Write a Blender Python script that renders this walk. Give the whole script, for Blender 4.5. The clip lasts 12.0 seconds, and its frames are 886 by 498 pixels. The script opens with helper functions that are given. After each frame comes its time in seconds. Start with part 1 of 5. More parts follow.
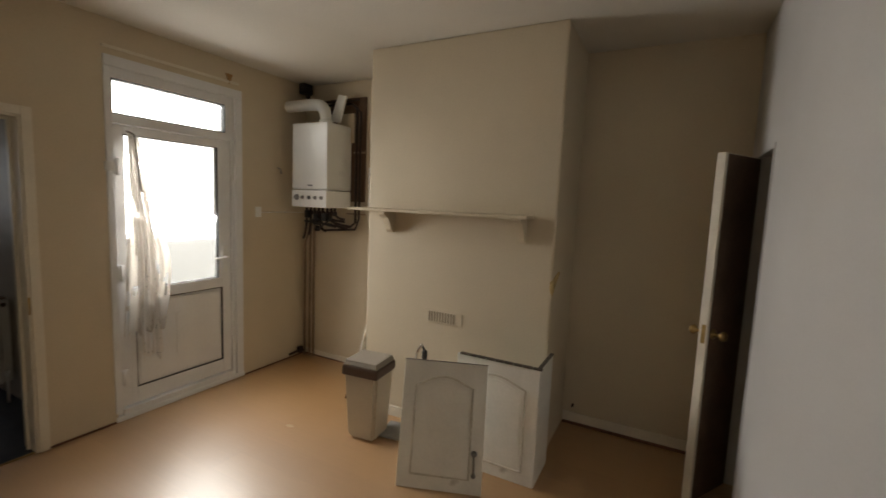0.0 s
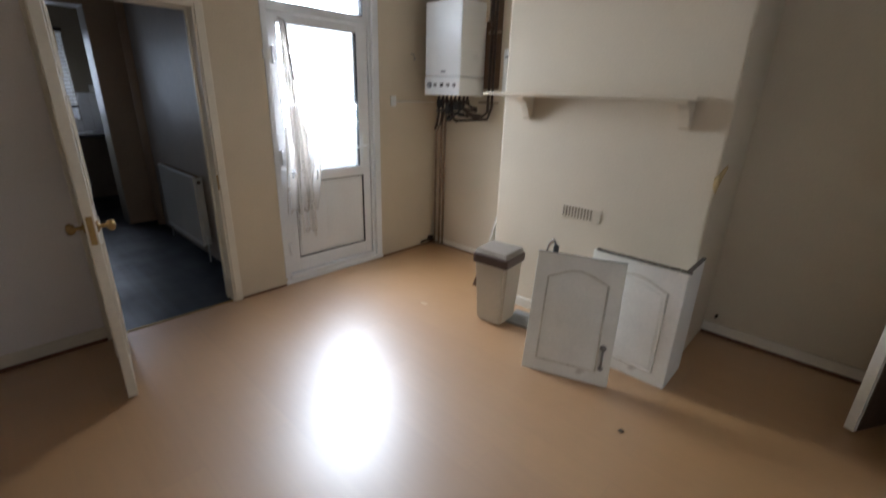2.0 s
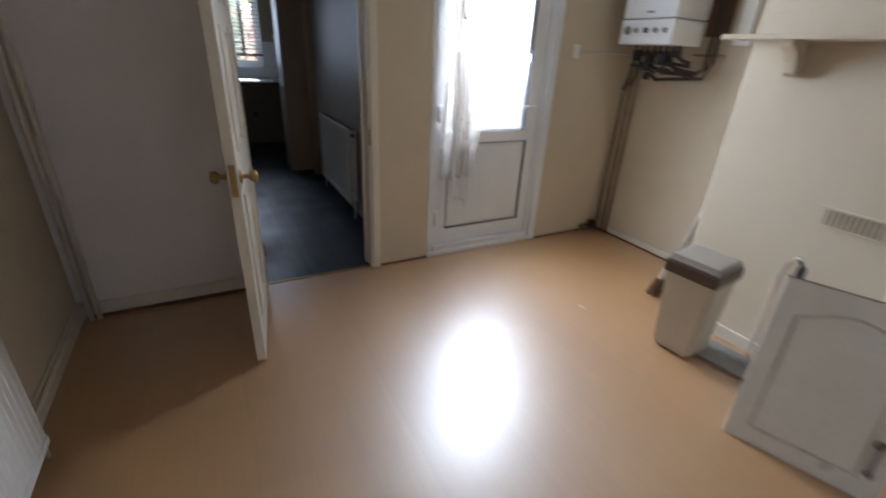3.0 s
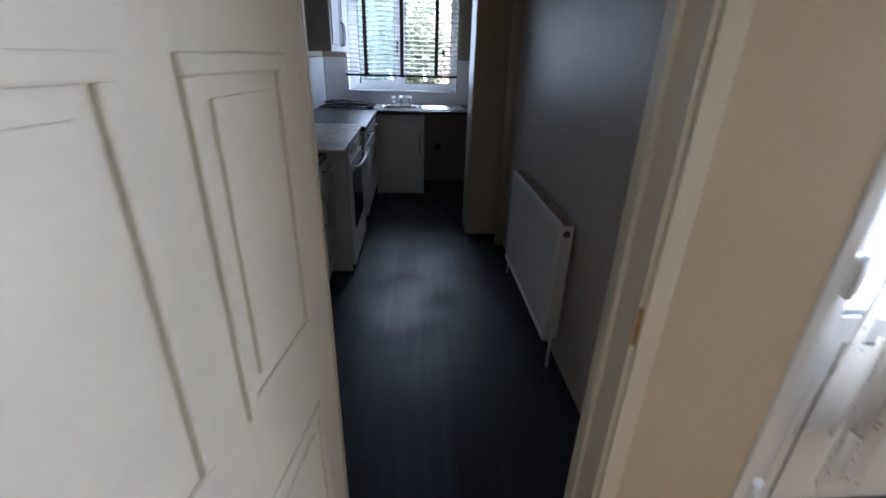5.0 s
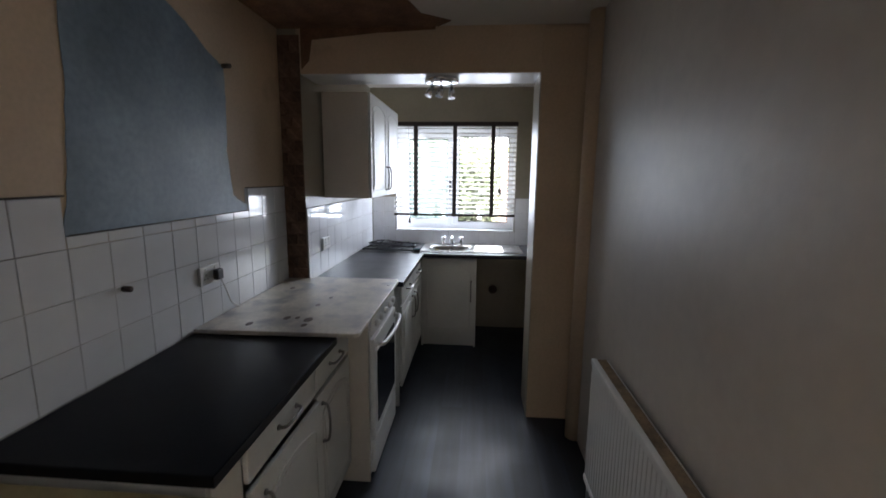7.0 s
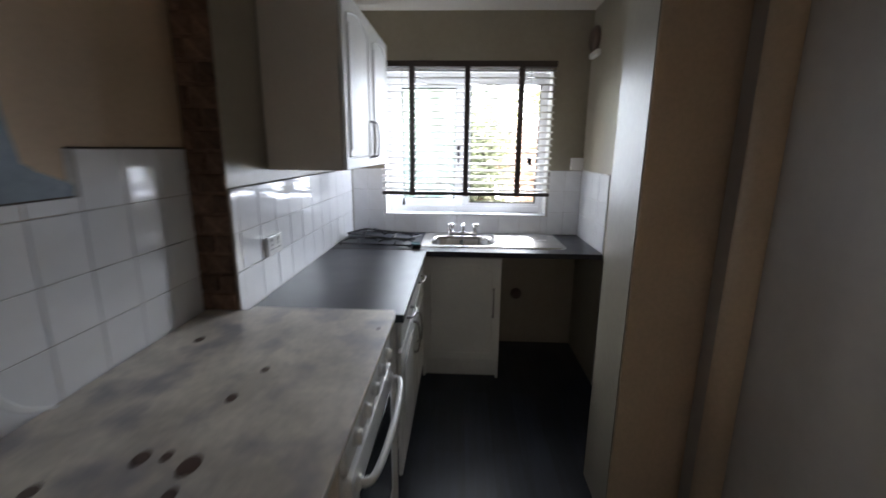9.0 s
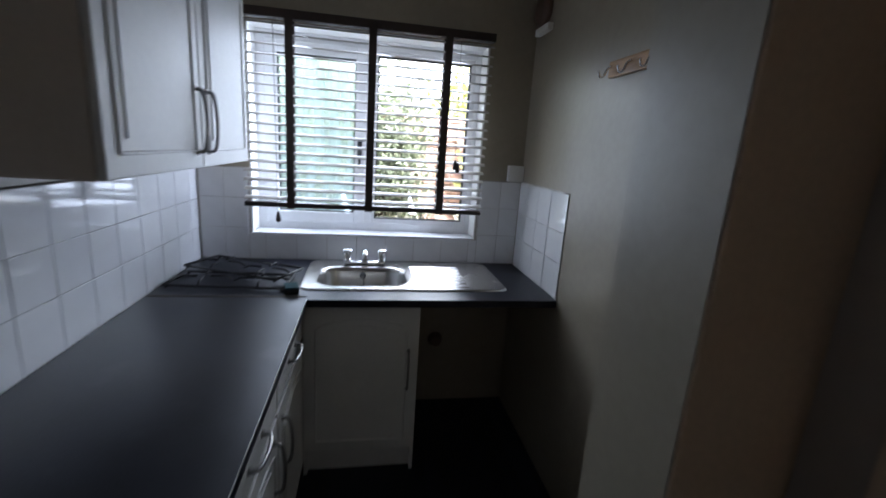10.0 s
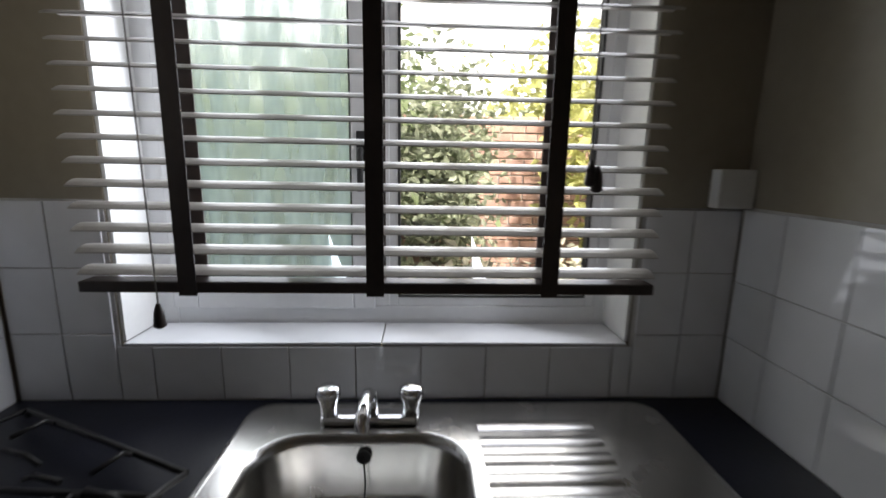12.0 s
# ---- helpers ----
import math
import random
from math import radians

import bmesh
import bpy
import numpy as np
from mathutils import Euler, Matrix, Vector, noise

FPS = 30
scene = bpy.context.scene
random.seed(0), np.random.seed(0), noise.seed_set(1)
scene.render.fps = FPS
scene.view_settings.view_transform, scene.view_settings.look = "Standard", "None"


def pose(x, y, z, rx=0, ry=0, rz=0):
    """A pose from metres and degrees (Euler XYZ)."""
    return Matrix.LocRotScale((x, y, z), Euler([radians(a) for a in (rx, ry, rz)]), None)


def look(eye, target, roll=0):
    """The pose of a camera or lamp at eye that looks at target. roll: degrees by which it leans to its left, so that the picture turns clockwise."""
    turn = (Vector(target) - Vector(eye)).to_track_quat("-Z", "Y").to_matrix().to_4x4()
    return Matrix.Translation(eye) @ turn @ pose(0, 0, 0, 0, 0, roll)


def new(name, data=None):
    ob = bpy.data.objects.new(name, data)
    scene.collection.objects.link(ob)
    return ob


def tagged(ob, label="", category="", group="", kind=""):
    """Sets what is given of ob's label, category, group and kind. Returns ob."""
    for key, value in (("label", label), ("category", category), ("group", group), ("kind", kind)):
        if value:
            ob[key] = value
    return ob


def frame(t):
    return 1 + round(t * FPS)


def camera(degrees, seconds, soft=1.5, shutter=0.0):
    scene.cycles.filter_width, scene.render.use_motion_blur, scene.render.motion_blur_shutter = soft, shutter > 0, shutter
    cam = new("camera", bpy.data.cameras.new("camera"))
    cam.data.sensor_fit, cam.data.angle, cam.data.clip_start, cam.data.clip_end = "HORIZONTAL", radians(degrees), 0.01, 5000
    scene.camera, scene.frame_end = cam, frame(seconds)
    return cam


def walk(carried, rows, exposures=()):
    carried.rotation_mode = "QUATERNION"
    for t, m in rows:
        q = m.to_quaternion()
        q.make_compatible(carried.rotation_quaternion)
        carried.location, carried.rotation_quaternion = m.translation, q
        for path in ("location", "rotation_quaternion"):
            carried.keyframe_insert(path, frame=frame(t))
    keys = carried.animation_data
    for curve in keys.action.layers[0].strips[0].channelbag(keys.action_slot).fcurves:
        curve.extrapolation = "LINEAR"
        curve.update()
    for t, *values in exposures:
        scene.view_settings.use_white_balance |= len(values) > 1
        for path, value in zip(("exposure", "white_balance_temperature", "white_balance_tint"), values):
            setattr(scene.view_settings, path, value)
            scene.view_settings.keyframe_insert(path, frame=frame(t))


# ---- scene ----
cam = camera(91.4, 12.0, shutter=0.4)
PATH = [
    (0, (0.503, 0.041, 1.575), (-0.418, 1.804, 1.363), 2.4),
    (0.5, (0.477, 0.037, 1.565), (-0.625, 1.689, 1.327), 1.3),
    (1, (0.46, 0.029, 1.558), (-0.74, 1.61, 1.31), 0.9),
    (1.5, (0.436, 0.011, 1.555), (-0.885, 1.478, 1.23), 0.8),
    (2, (0.404, 0.02, 1.49), (-0.881, 1.399, 0.82), 1.7),
    (2.5, (0.259, 0.056, 1.417), (-1.077, 1.224, 0.494), 0.6),
    (3, (-0.114, 0.233, 1.39), (-1.71, 1.104, 0.557), 2.9),
    (3.5, (-0.586, 0.335, 1.39), (-2.347, 0.895, 0.627), 2.4),
    (5.3, (-2.095, 0.661, 1.464), (-3.951, 0.671, 0.718), 1.2),
    (5.5, (-2.211, 0.699, 1.48), (-4.093, 0.606, 0.81), 1.1),
    (6, (-2.481, 0.703, 1.538), (-4.365, 0.41, 0.937), 3.0),
    (6.5, (-2.636, 0.68, 1.576), (-4.584, 0.494, 1.159), 0.9),
    (7, (-2.686, 0.669, 1.603), (-4.653, 0.518, 1.274), 0.6),
    (7.2, (-2.706, 0.677, 1.618), (-4.682, 0.56, 1.332), 0.4),
    (8.8, (-3.691, 0.457, 1.55), (-5.618, 0.273, 1.048), 3.0),
    (9, (-3.89, 0.407, 1.539), (-5.837, 0.328, 1.09), 0.6),
    (9.5, (-4.358, 0.393, 1.52), (-6.286, 0.586, 1.023), 2.5),
    (10, (-4.794, 0.427, 1.555), (-6.71, 0.78, 1.104), 3.9),
    (10.5, (-5.203, 0.446, 1.567), (-7.108, 0.935, 1.205), 2.0),
    (11, (-5.575, 0.491, 1.538), (-7.513, 0.767, 1.126), 2.6),
    (11.5, (-5.893, 0.548, 1.523), (-7.833, 0.742, 1.074), 3.1),
    (12, (-6.212, 0.54, 1.481), (-8.175, 0.631, 1.106), 1.1),
]
EXPOSURES = [(0.0, 1.17, 7150, 10), (0.5, 1.58, 6650, 10), (1.0, 1.70, 6400, 10), (1.5, 1.74, 5950, 10), (2.5, 1.74, 5500, 10), (3.7, 1.70, 5500, 10), (5.3, 2.35, 5250, 10), (6.0, 2.85, 5500, 10), (6.5, 3.05, 6000, 10),
             (9.0, 3.2, 6300, 10), (9.5, 2.90, 5950, 10), (10.0, 2.2, 5750, 10), (11.0, 1.42, 6050, 10), (12.0, 1.1, 6750, 10)]
walk(cam, [(t, look(eye, target, roll)) for t, eye, target, roll in PATH], EXPOSURES)

# ---- world and light ----
world = bpy.data.worlds.new("overcast_sky")
scene.world = world
world.use_nodes = True
wn = world.node_tree.nodes
sky = wn.new("ShaderNodeTexSky")
sky.sky_type, sky.sun_disc = "NISHITA", False
sky.sun_elevation, sky.sun_rotation = radians(46), radians(75)
sky.air_density, sky.dust_density, sky.ozone_density = 0.7, 10.0, 0.3
world.node_tree.links.new(sky.outputs[0], wn["Background"].inputs[0])
wn["Background"].inputs[1].default_value = 0.15

sun_data = bpy.data.lights.new("sun", "SUN")
sun_data.energy, sun_data.angle, sun_data.color = 5.0, radians(3), (1.0, 0.96, 0.9)
sun = new("sun", sun_data)
sun.matrix_world = look((8, 4, 16), (-9, 0, 0))


def sky_lamp(name, eye, target, wide, high, watts, colour, spread):
    d = bpy.data.lights.new(name, "AREA")
    d.shape, d.size, d.size_y, d.energy, d.color = "RECTANGLE", wide, high, watts, colour
    d.spread = radians(spread)
    o = new(name, d)
    o.matrix_world = look(eye, target)
    return o


# sky light standing in the glazing of the back door, its fanlight and the kitchen window
sky_lamp("door_sky", (-2.80, 1.957, 1.545), (-0.8, 1.22, 0.45), 0.66, 0.76, 9.2, (0.95, 0.98, 1.0), 146)
sky_lamp("fanlight_sky", (-2.80, 1.954, 2.172), (0, 1.954, 1.40), 0.80, 0.19, 1.6, (0.95, 0.98, 1.0), 160)
for y_lamp in (0.03, 0.42, 0.81):
    sky_lamp("window_sky", (-7.258, y_lamp, 1.60), (-5.2, y_lamp - 1.05, 1.22), 0.36, 0.90, 1.45, (0.82, 0.87, 1.0), 176)

# ---- materials ----


def ramp_node(nt, a, b, lo=0.3, hi=0.7):
    r = nt.nodes.new("ShaderNodeValToRGB")
    r.color_ramp.elements[0].position, r.color_ramp.elements[1].position = lo, hi
    r.color_ramp.elements[0].color, r.color_ramp.elements[1].color = (*a, 1), (*b, 1)
    return r


def mat(name, col, rough=0.5, metal=0.0, var=0.12, scale=3.0, fine=60.0, bump=0.05, stain=None, stain_at=0.62, stain_scale=2.0, stretch=(1, 1, 1), spec=0.5, by_object=0.0, coat=0.0):
    """A surface with broad and fine variation, relief, and stains of a second colour."""
    m = bpy.data.materials.new(name)
    m.use_nodes = True
    nt = m.node_tree
    link, b = nt.links.new, nt.nodes["Principled BSDF"]
    tc = nt.nodes.new("ShaderNodeTexCoord")
    mp = nt.nodes.new("ShaderNodeMapping")
    mp.inputs["Scale"].default_value = stretch
    link(tc.outputs["Object"], mp.inputs[0])
    n1, n2 = nt.nodes.new("ShaderNodeTexNoise"), nt.nodes.new("ShaderNodeTexNoise")
    n1.inputs["Scale"].default_value, n2.inputs["Scale"].default_value = scale, fine
    n1.inputs["Detail"].default_value, n2.inputs["Detail"].default_value = 5, 3
    link(mp.outputs[0], n1.inputs["Vector"])
    link(mp.outputs[0], n2.inputs["Vector"])
    lo, hi = [c * (1 - var) for c in col], [min(c * (1 + var), 1) for c in col]
    r1 = ramp_node(nt, lo, hi)
    link(n1.outputs["Fac"], r1.inputs[0])
    mx = nt.nodes.new("ShaderNodeMixRGB")
    mx.blend_type, mx.inputs[0].default_value = "MULTIPLY", 1.0
    r2 = ramp_node(nt, [1 - var * 0.8] * 3, [1, 1, 1], 0.3, 0.65)
    link(n2.outputs["Fac"], r2.inputs[0])
    link(r1.outputs[0], mx.inputs[1])
    link(r2.outputs[0], mx.inputs[2])
    out = mx.outputs[0]
    if stain:
        n3 = nt.nodes.new("ShaderNodeTexNoise")
        n3.inputs["Scale"].default_value, n3.inputs["Detail"].default_value = stain_scale, 6
        link(tc.outputs["Object"], n3.inputs["Vector"])
        r3 = ramp_node(nt, (0, 0, 0), (1, 1, 1), stain_at, stain_at + 0.16)
        link(n3.outputs["Fac"], r3.inputs[0])
        m3 = nt.nodes.new("ShaderNodeMixRGB")
        m3.inputs[2].default_value = (*stain, 1)
        link(r3.outputs[0], m3.inputs[0])
        link(out, m3.inputs[1])
        out = m3.outputs[0]
    if by_object:
        oi = nt.nodes.new("ShaderNodeObjectInfo")
        r4 = ramp_node(nt, [1 - by_object] * 3, [1, 1, 1], 0, 1)
        link(oi.outputs["Random"], r4.inputs[0])
        m4 = nt.nodes.new("ShaderNodeMixRGB")
        m4.blend_type, m4.inputs[0].default_value = "MULTIPLY", 1.0
        link(out, m4.inputs[1])
        link(r4.outputs[0], m4.inputs[2])
        out = m4.outputs[0]
    link(out, b.inputs["Base Color"])
    mr = nt.nodes.new("ShaderNodeMapRange")
    mr.inputs[3].default_value, mr.inputs[4].default_value = max(rough - 0.08, 0.02), min(rough + 0.1, 1)
    link(n1.outputs["Fac"], mr.inputs[0])
    link(mr.outputs[0], b.inputs["Roughness"])
    b.inputs["Metallic"].default_value = metal
    b.inputs["Specular IOR Level"].default_value = spec
    b.inputs["Coat Weight"].default_value = coat
    if bump:
        bp = nt.nodes.new("ShaderNodeBump")
        bp.inputs["Strength"].default_value, bp.inputs["Distance"].default_value = bump, 0.01
        link(n2.outputs["Fac"], bp.inputs["Height"])
        link(bp.outputs[0], b.inputs["Normal"])
    return m


def glass(name, rough=0.0, tint=(1, 1, 1)):
    m = bpy.data.materials.new(name)
    m.use_nodes = True
    b = m.node_tree.nodes["Principled BSDF"]
    b.inputs["Base Color"].default_value = (*tint, 1)
    b.inputs["Transmission Weight"].default_value, b.inputs["Roughness"].default_value, b.inputs["IOR"].default_value = 1, rough, 1.3
    return m


def net(name, col, scale, cut):
    """Cloth with an open weave: threads and gaps."""
    m = bpy.data.materials.new(name)
    m.use_nodes = True
    nt = m.node_tree
    link, b = nt.links.new, nt.nodes["Principled BSDF"]
    b.inputs["Base Color"].default_value, b.inputs["Roughness"].default_value = (*col, 1), 0.9
    tr, tl, mix, mix2 = (nt.nodes.new("ShaderNode" + k) for k in ("BsdfTransparent", "BsdfTranslucent", "MixShader", "MixShader"))
    tl.inputs[0].default_value = (*col, 1)
    mix2.inputs[0].default_value = 0.45
    link(b.outputs[0], mix2.inputs[1])
    link(tl.outputs[0], mix2.inputs[2])
    tc, v, n = (nt.nodes.new("ShaderNode" + k) for k in ("TexCoord", "TexVoronoi", "TexNoise"))
    v.feature, v.inputs["Scale"].default_value = "F1", scale
    n.inputs["Scale"].default_value = scale * 0.35
    link(tc.outputs["Object"], v.inputs["Vector"])
    link(tc.outputs["Object"], n.inputs["Vector"])
    ad = nt.nodes.new("ShaderNodeMath")
    ad.operation = "ADD"
    link(v.outputs["Distance"], ad.inputs[0])
    link(n.outputs["Fac"], ad.inputs[1])
    r = ramp_node(nt, (0.12, 0.12, 0.12), (0.96, 0.96, 0.96), cut - 0.12, cut + 0.12)
    link(ad.outputs[0], r.inputs[0])
    link(r.outputs[0], mix.inputs[0])
    link(tr.outputs[0], mix.inputs[1])
    link(mix2.outputs[0], mix.inputs[2])
    link(mix.outputs[0], nt.nodes["Material Output"].inputs[0])
    return m


CREAM = mat("cream_wall_paint", (0.62, 0.53, 0.395), 0.75, var=0.06, scale=1.2, fine=90, bump=0.12, stain=(0.55, 0.45, 0.32), stain_at=0.72, stain_scale=1.1)
# LILAC is lifted and cooled to stand in for bounce light this wall lacks
LILAC = mat("pale_lilac_lifted_paint", (0.84, 0.79, 0.77), 0.7, var=0.05, scale=1.5, fine=90, bump=0.1)
WHITEWALL = mat("off_white_wall_paint", (0.58, 0.57, 0.56), 0.55, var=0.05, scale=1.5, fine=90, bump=0.1)
CEIL = mat("white_ceiling_paint", (0.68, 0.64, 0.57), 0.85, var=0.05, scale=1.0, fine=70, bump=0.12)
GLOSSWALL = mat("satin_grey_kitchen_paint", (0.50, 0.445, 0.385), 0.42, var=0.08, scale=1.4, fine=18, bump=0.14, stain=(0.40, 0.34, 0.28), stain_at=0.70, stain_scale=1.3)
# FARWALL: pale paint darkened to stand in for shade round the bright window
FARWALL = mat("kitchen_paint_darkened", (0.31, 0.275, 0.21), 0.36, var=0.08, scale=1.8, fine=30, bump=0.06, stain=(0.45, 0.40, 0.30), stain_at=0.70)
BEIGEWALL = mat("grubby_beige_kitchen_paint", (0.60, 0.455, 0.31), 0.6, var=0.1, scale=1.6, fine=60, bump=0.05, stain=(0.30, 0.20, 0.12), stain_at=0.66, stain_scale=1.6)
BLUEPATCH = mat("old_blue_grey_paint", (0.21, 0.275, 0.335), 0.42, var=0.22, scale=3.5, fine=40, bump=0.04, stain=(0.30, 0.35, 0.38), stain_at=0.62, stain_scale=3)
PLASTER = mat("bare_plaster_and_cupboard_dark", (0.22, 0.12, 0.07), 0.95, var=0.3, scale=7, fine=60, bump=0.5)
RAWPLASTER = mat("raw_tan_plaster", (0.58, 0.42, 0.20), 0.9, var=0.25, scale=14, fine=70, bump=0.5)
TRIM = mat("cream_gloss_woodwork", (0.74, 0.68, 0.57), 0.35, var=0.06, scale=4, fine=60, bump=0.04, stain=(0.5, 0.42, 0.3), stain_at=0.72, stain_scale=5)
UPVC = mat("white_upvc", (0.78, 0.79, 0.80), 0.32, var=0.04, scale=3, fine=40, bump=0.02, stain=(0.5, 0.48, 0.45), stain_at=0.74, stain_scale=6)
SEAL = mat("black_rubber_seal", (0.05, 0.05, 0.05), 0.7)
WHITE = mat("white_enamel", (0.80, 0.80, 0.78), 0.3, var=0.03, scale=3, bump=0.02)
RADW = mat("white_radiator_enamel", (0.74, 0.72, 0.68), 0.35, var=0.05, scale=3, bump=0.02, stain=(0.5, 0.42, 0.33), stain_at=0.7, stain_scale=4)
PANELW = mat("off_white_cabinet_front", (0.86, 0.84, 0.78), 0.45, var=0.06, scale=5, fine=60, bump=0.05, stain=(0.36, 0.31, 0.25), stain_at=0.68, stain_scale=5)
GRUBBY = mat("grimy_moulding_paint", (0.66, 0.62, 0.54), 0.6, var=0.2, scale=9, fine=60, bump=0.1, stain=(0.26, 0.20, 0.14), stain_at=0.62, stain_scale=7)
CABW = mat("white_vinyl_cabinet_front", (0.66, 0.66, 0.63), 0.48, var=0.05, scale=4, fine=50, bump=0.03, stain=(0.45, 0.40, 0.33), stain_at=0.74, stain_scale=4)
# CARCASS: beige-grey panels, with the shade of sides away from the window in it
CARCASS = mat("beige_grey_shaded_panel", (0.62, 0.56, 0.48), 0.5, var=0.06, scale=3, fine=60, bump=0.03)
VENTSLOT = mat("vent_slot_shade", (0.30, 0.25, 0.19), 0.9, var=0.2, scale=20, bump=0.1)
DUST = mat("brown_settled_dust", (0.26, 0.18, 0.10), 0.95, var=0.3, scale=18, fine=90, bump=0.2)
GRIME = mat("dark_grime", (0.10, 0.08, 0.06), 0.9, var=0.3, scale=20, bump=0.2)
BLACKTOP = mat("black_laminate_worktop", (0.010, 0.011, 0.018), 0.32, var=0.3, scale=6, fine=140, bump=0.03, stain=(0.03, 0.03, 0.034), stain_at=0.64, stain_scale=5, spec=0.3)
NEARTOP = mat("matt_black_worktop", (0.006, 0.006, 0.009), 0.38, var=0.3, scale=6, fine=140, bump=0.03, stain=(0.012, 0.012, 0.015), stain_at=0.64, stain_scale=5, spec=0.12)
OLDTOP = mat("stained_cream_board", (0.64, 0.59, 0.51), 0.40, var=0.20, scale=7, fine=50, bump=0.06, stain=(0.34, 0.32, 0.32), stain_at=0.50, stain_scale=6.5)
YELLOWTOP = mat("yellowed_laminate_top", (0.48, 0.40, 0.22), 0.4, var=0.15, scale=4, fine=40, bump=0.05, stain=(0.34, 0.25, 0.10), stain_at=0.6, stain_scale=4)
TILE = mat("white_glazed_tile", (0.80, 0.81, 0.83), 0.10, var=0.03, scale=4, fine=14, bump=0.03, by_object=0.06, coat=0.3)
GROUT = mat("dirty_grout", (0.60, 0.59, 0.58), 0.95, var=0.2, scale=9, fine=60, bump=0.3, stain=(0.10, 0.08, 0.07), stain_at=0.50, stain_scale=2.2)
STEEL = mat("stainless_steel", (0.60, 0.59, 0.57), 0.24, 1.0, var=0.08, scale=9, fine=120, bump=0.015)
CHROME = mat("chrome", (0.75, 0.75, 0.76), 0.09, 1.0, var=0.03, bump=0.0)
PEWTER = mat("dull_pewter", (0.30, 0.29, 0.28), 0.35, 1.0, var=0.1, bump=0.02)
BRASS = mat("aged_brass", (0.40, 0.27, 0.11), 0.42, 1.0, var=0.2, scale=20, bump=0.03)
COPPER = mat("painted_copper_pipe", (0.30, 0.22, 0.15), 0.45, 0.1, var=0.2, scale=12, bump=0.05)
DARKPIPE = mat("dark_tarnished_copper", (0.055, 0.035, 0.026), 0.45, 0.4, var=0.3, scale=20, bump=0.1)
IRON = mat("black_enamelled_iron", (0.015, 0.014, 0.014), 0.45, 0.0, var=0.3, scale=30, bump=0.1)
BLACK = mat("black_plastic", (0.02, 0.02, 0.02), 0.4, bump=0.02)
OVENGLASS = mat("black_oven_glass", (0.012, 0.013, 0.018), 0.08, bump=0.0)
BROWN = mat("brown_plastic", (0.10, 0.06, 0.045), 0.4, bump=0.03)
BINBODY = mat("beige_plastic", (0.58, 0.51, 0.40), 0.45, var=0.06, bump=0.03, stain=(0.4, 0.33, 0.24), stain_at=0.7, stain_scale=6)
BINLID = mat("grey_beige_plastic", (0.30, 0.26, 0.215), 0.5, var=0.1, fine=100, bump=0.05)
BOARD = mat("brown_board_and_door_shade", (0.13, 0.075, 0.045), 0.8, var=0.2, scale=6, bump=0.1)
PINE = mat("varnished_pine", (0.38, 0.20, 0.065), 0.4, var=0.2, scale=5, fine=40, stretch=(1, 8, 8), bump=0.05)
REDBEAD = mat("red_brown_beading", (0.15, 0.06, 0.03), 0.5, var=0.25, scale=6, fine=50, bump=0.05)
BLINDDARK = mat("dark_stained_slat", (0.035, 0.022, 0.018), 0.45, var=0.2, scale=8, fine=60, bump=0.04)
SLAT = mat("grey_white_slat_paint", (0.52, 0.50, 0.47), 0.35, var=0.08, scale=8, fine=60, bump=0.03, stain=(0.3, 0.27, 0.24), stain_at=0.7, stain_scale=8)
CORD = mat("grey_cord", (0.25, 0.23, 0.21), 0.9)


def leaf_mat(name, col):
    """Thin leaves: part of the light passes through them."""
    m = mat(name, col, 0.45, var=0.45, scale=4, bump=0.0, by_object=0.2)
    nt = m.node_tree
    through_leaf, both, out = nt.nodes.new("ShaderNodeBsdfTranslucent"), nt.nodes.new("ShaderNodeMixShader"), nt.nodes["Material Output"]
    b = nt.nodes["Principled BSDF"]
    nt.links.new(b.inputs["Base Color"].links[0].from_socket, through_leaf.inputs[0])
    both.inputs[0].default_value = 0.45
    nt.links.new(b.outputs[0], both.inputs[1])
    nt.links.new(through_leaf.outputs[0], both.inputs[2])
    nt.links.new(both.outputs[0], out.inputs[0])
    return m


LEAF, LEAF_PALE = leaf_mat("green_leaf", (0.24, 0.31, 0.16)), leaf_mat("yellow_green_leaf", (0.60, 0.62, 0.24))
LEAF_SILVER, LEAF_GREY = leaf_mat("silvery_leaf", (0.60, 0.60, 0.50)), leaf_mat("grey_green_leaf", (0.36, 0.41, 0.29))
BARK = mat("grey_bark", (0.12, 0.09, 0.07), 0.9, var=0.3, scale=12, bump=0.5)
BRICK = mat("red_brick", (0.42, 0.27, 0.22), 0.85, var=0.25, scale=8, fine=80, bump=0.3, by_object=0.35)
SOOTBRICK = mat("sooty_brick", (0.25, 0.15, 0.10), 0.95, var=0.4, scale=8, fine=60, bump=0.6, by_object=0.6, stain=(0.05, 0.035, 0.025), stain_at=0.55, stain_scale=4)
RENDERW = mat("grey_render", (0.15, 0.17, 0.185), 0.9, var=0.12, scale=1.5, fine=50, bump=0.3)
CONCRETE = mat("concrete_paving", (0.30, 0.295, 0.28), 0.9, var=0.2, scale=1.5, fine=50, bump=0.3)
LABELGREY = mat("grey_print", (0.25, 0.25, 0.26), 0.5)
GLASS, FROST = glass("clear_glass"), glass("obscured_glass", 0.25)
MIST = glass("misted_glass", 0.22, (0.93, 0.98, 0.96))
nt_ = MIST.node_tree
milk, blend = nt_.nodes.new("ShaderNodeBsdfTranslucent"), nt_.nodes.new("ShaderNodeMixShader")
milk.inputs[0].default_value = (0.44, 0.54, 0.55, 1)
streak_c, streak_m, streak_n = (nt_.nodes.new("ShaderNode" + k) for k in ("TexCoord", "Mapping", "TexNoise"))
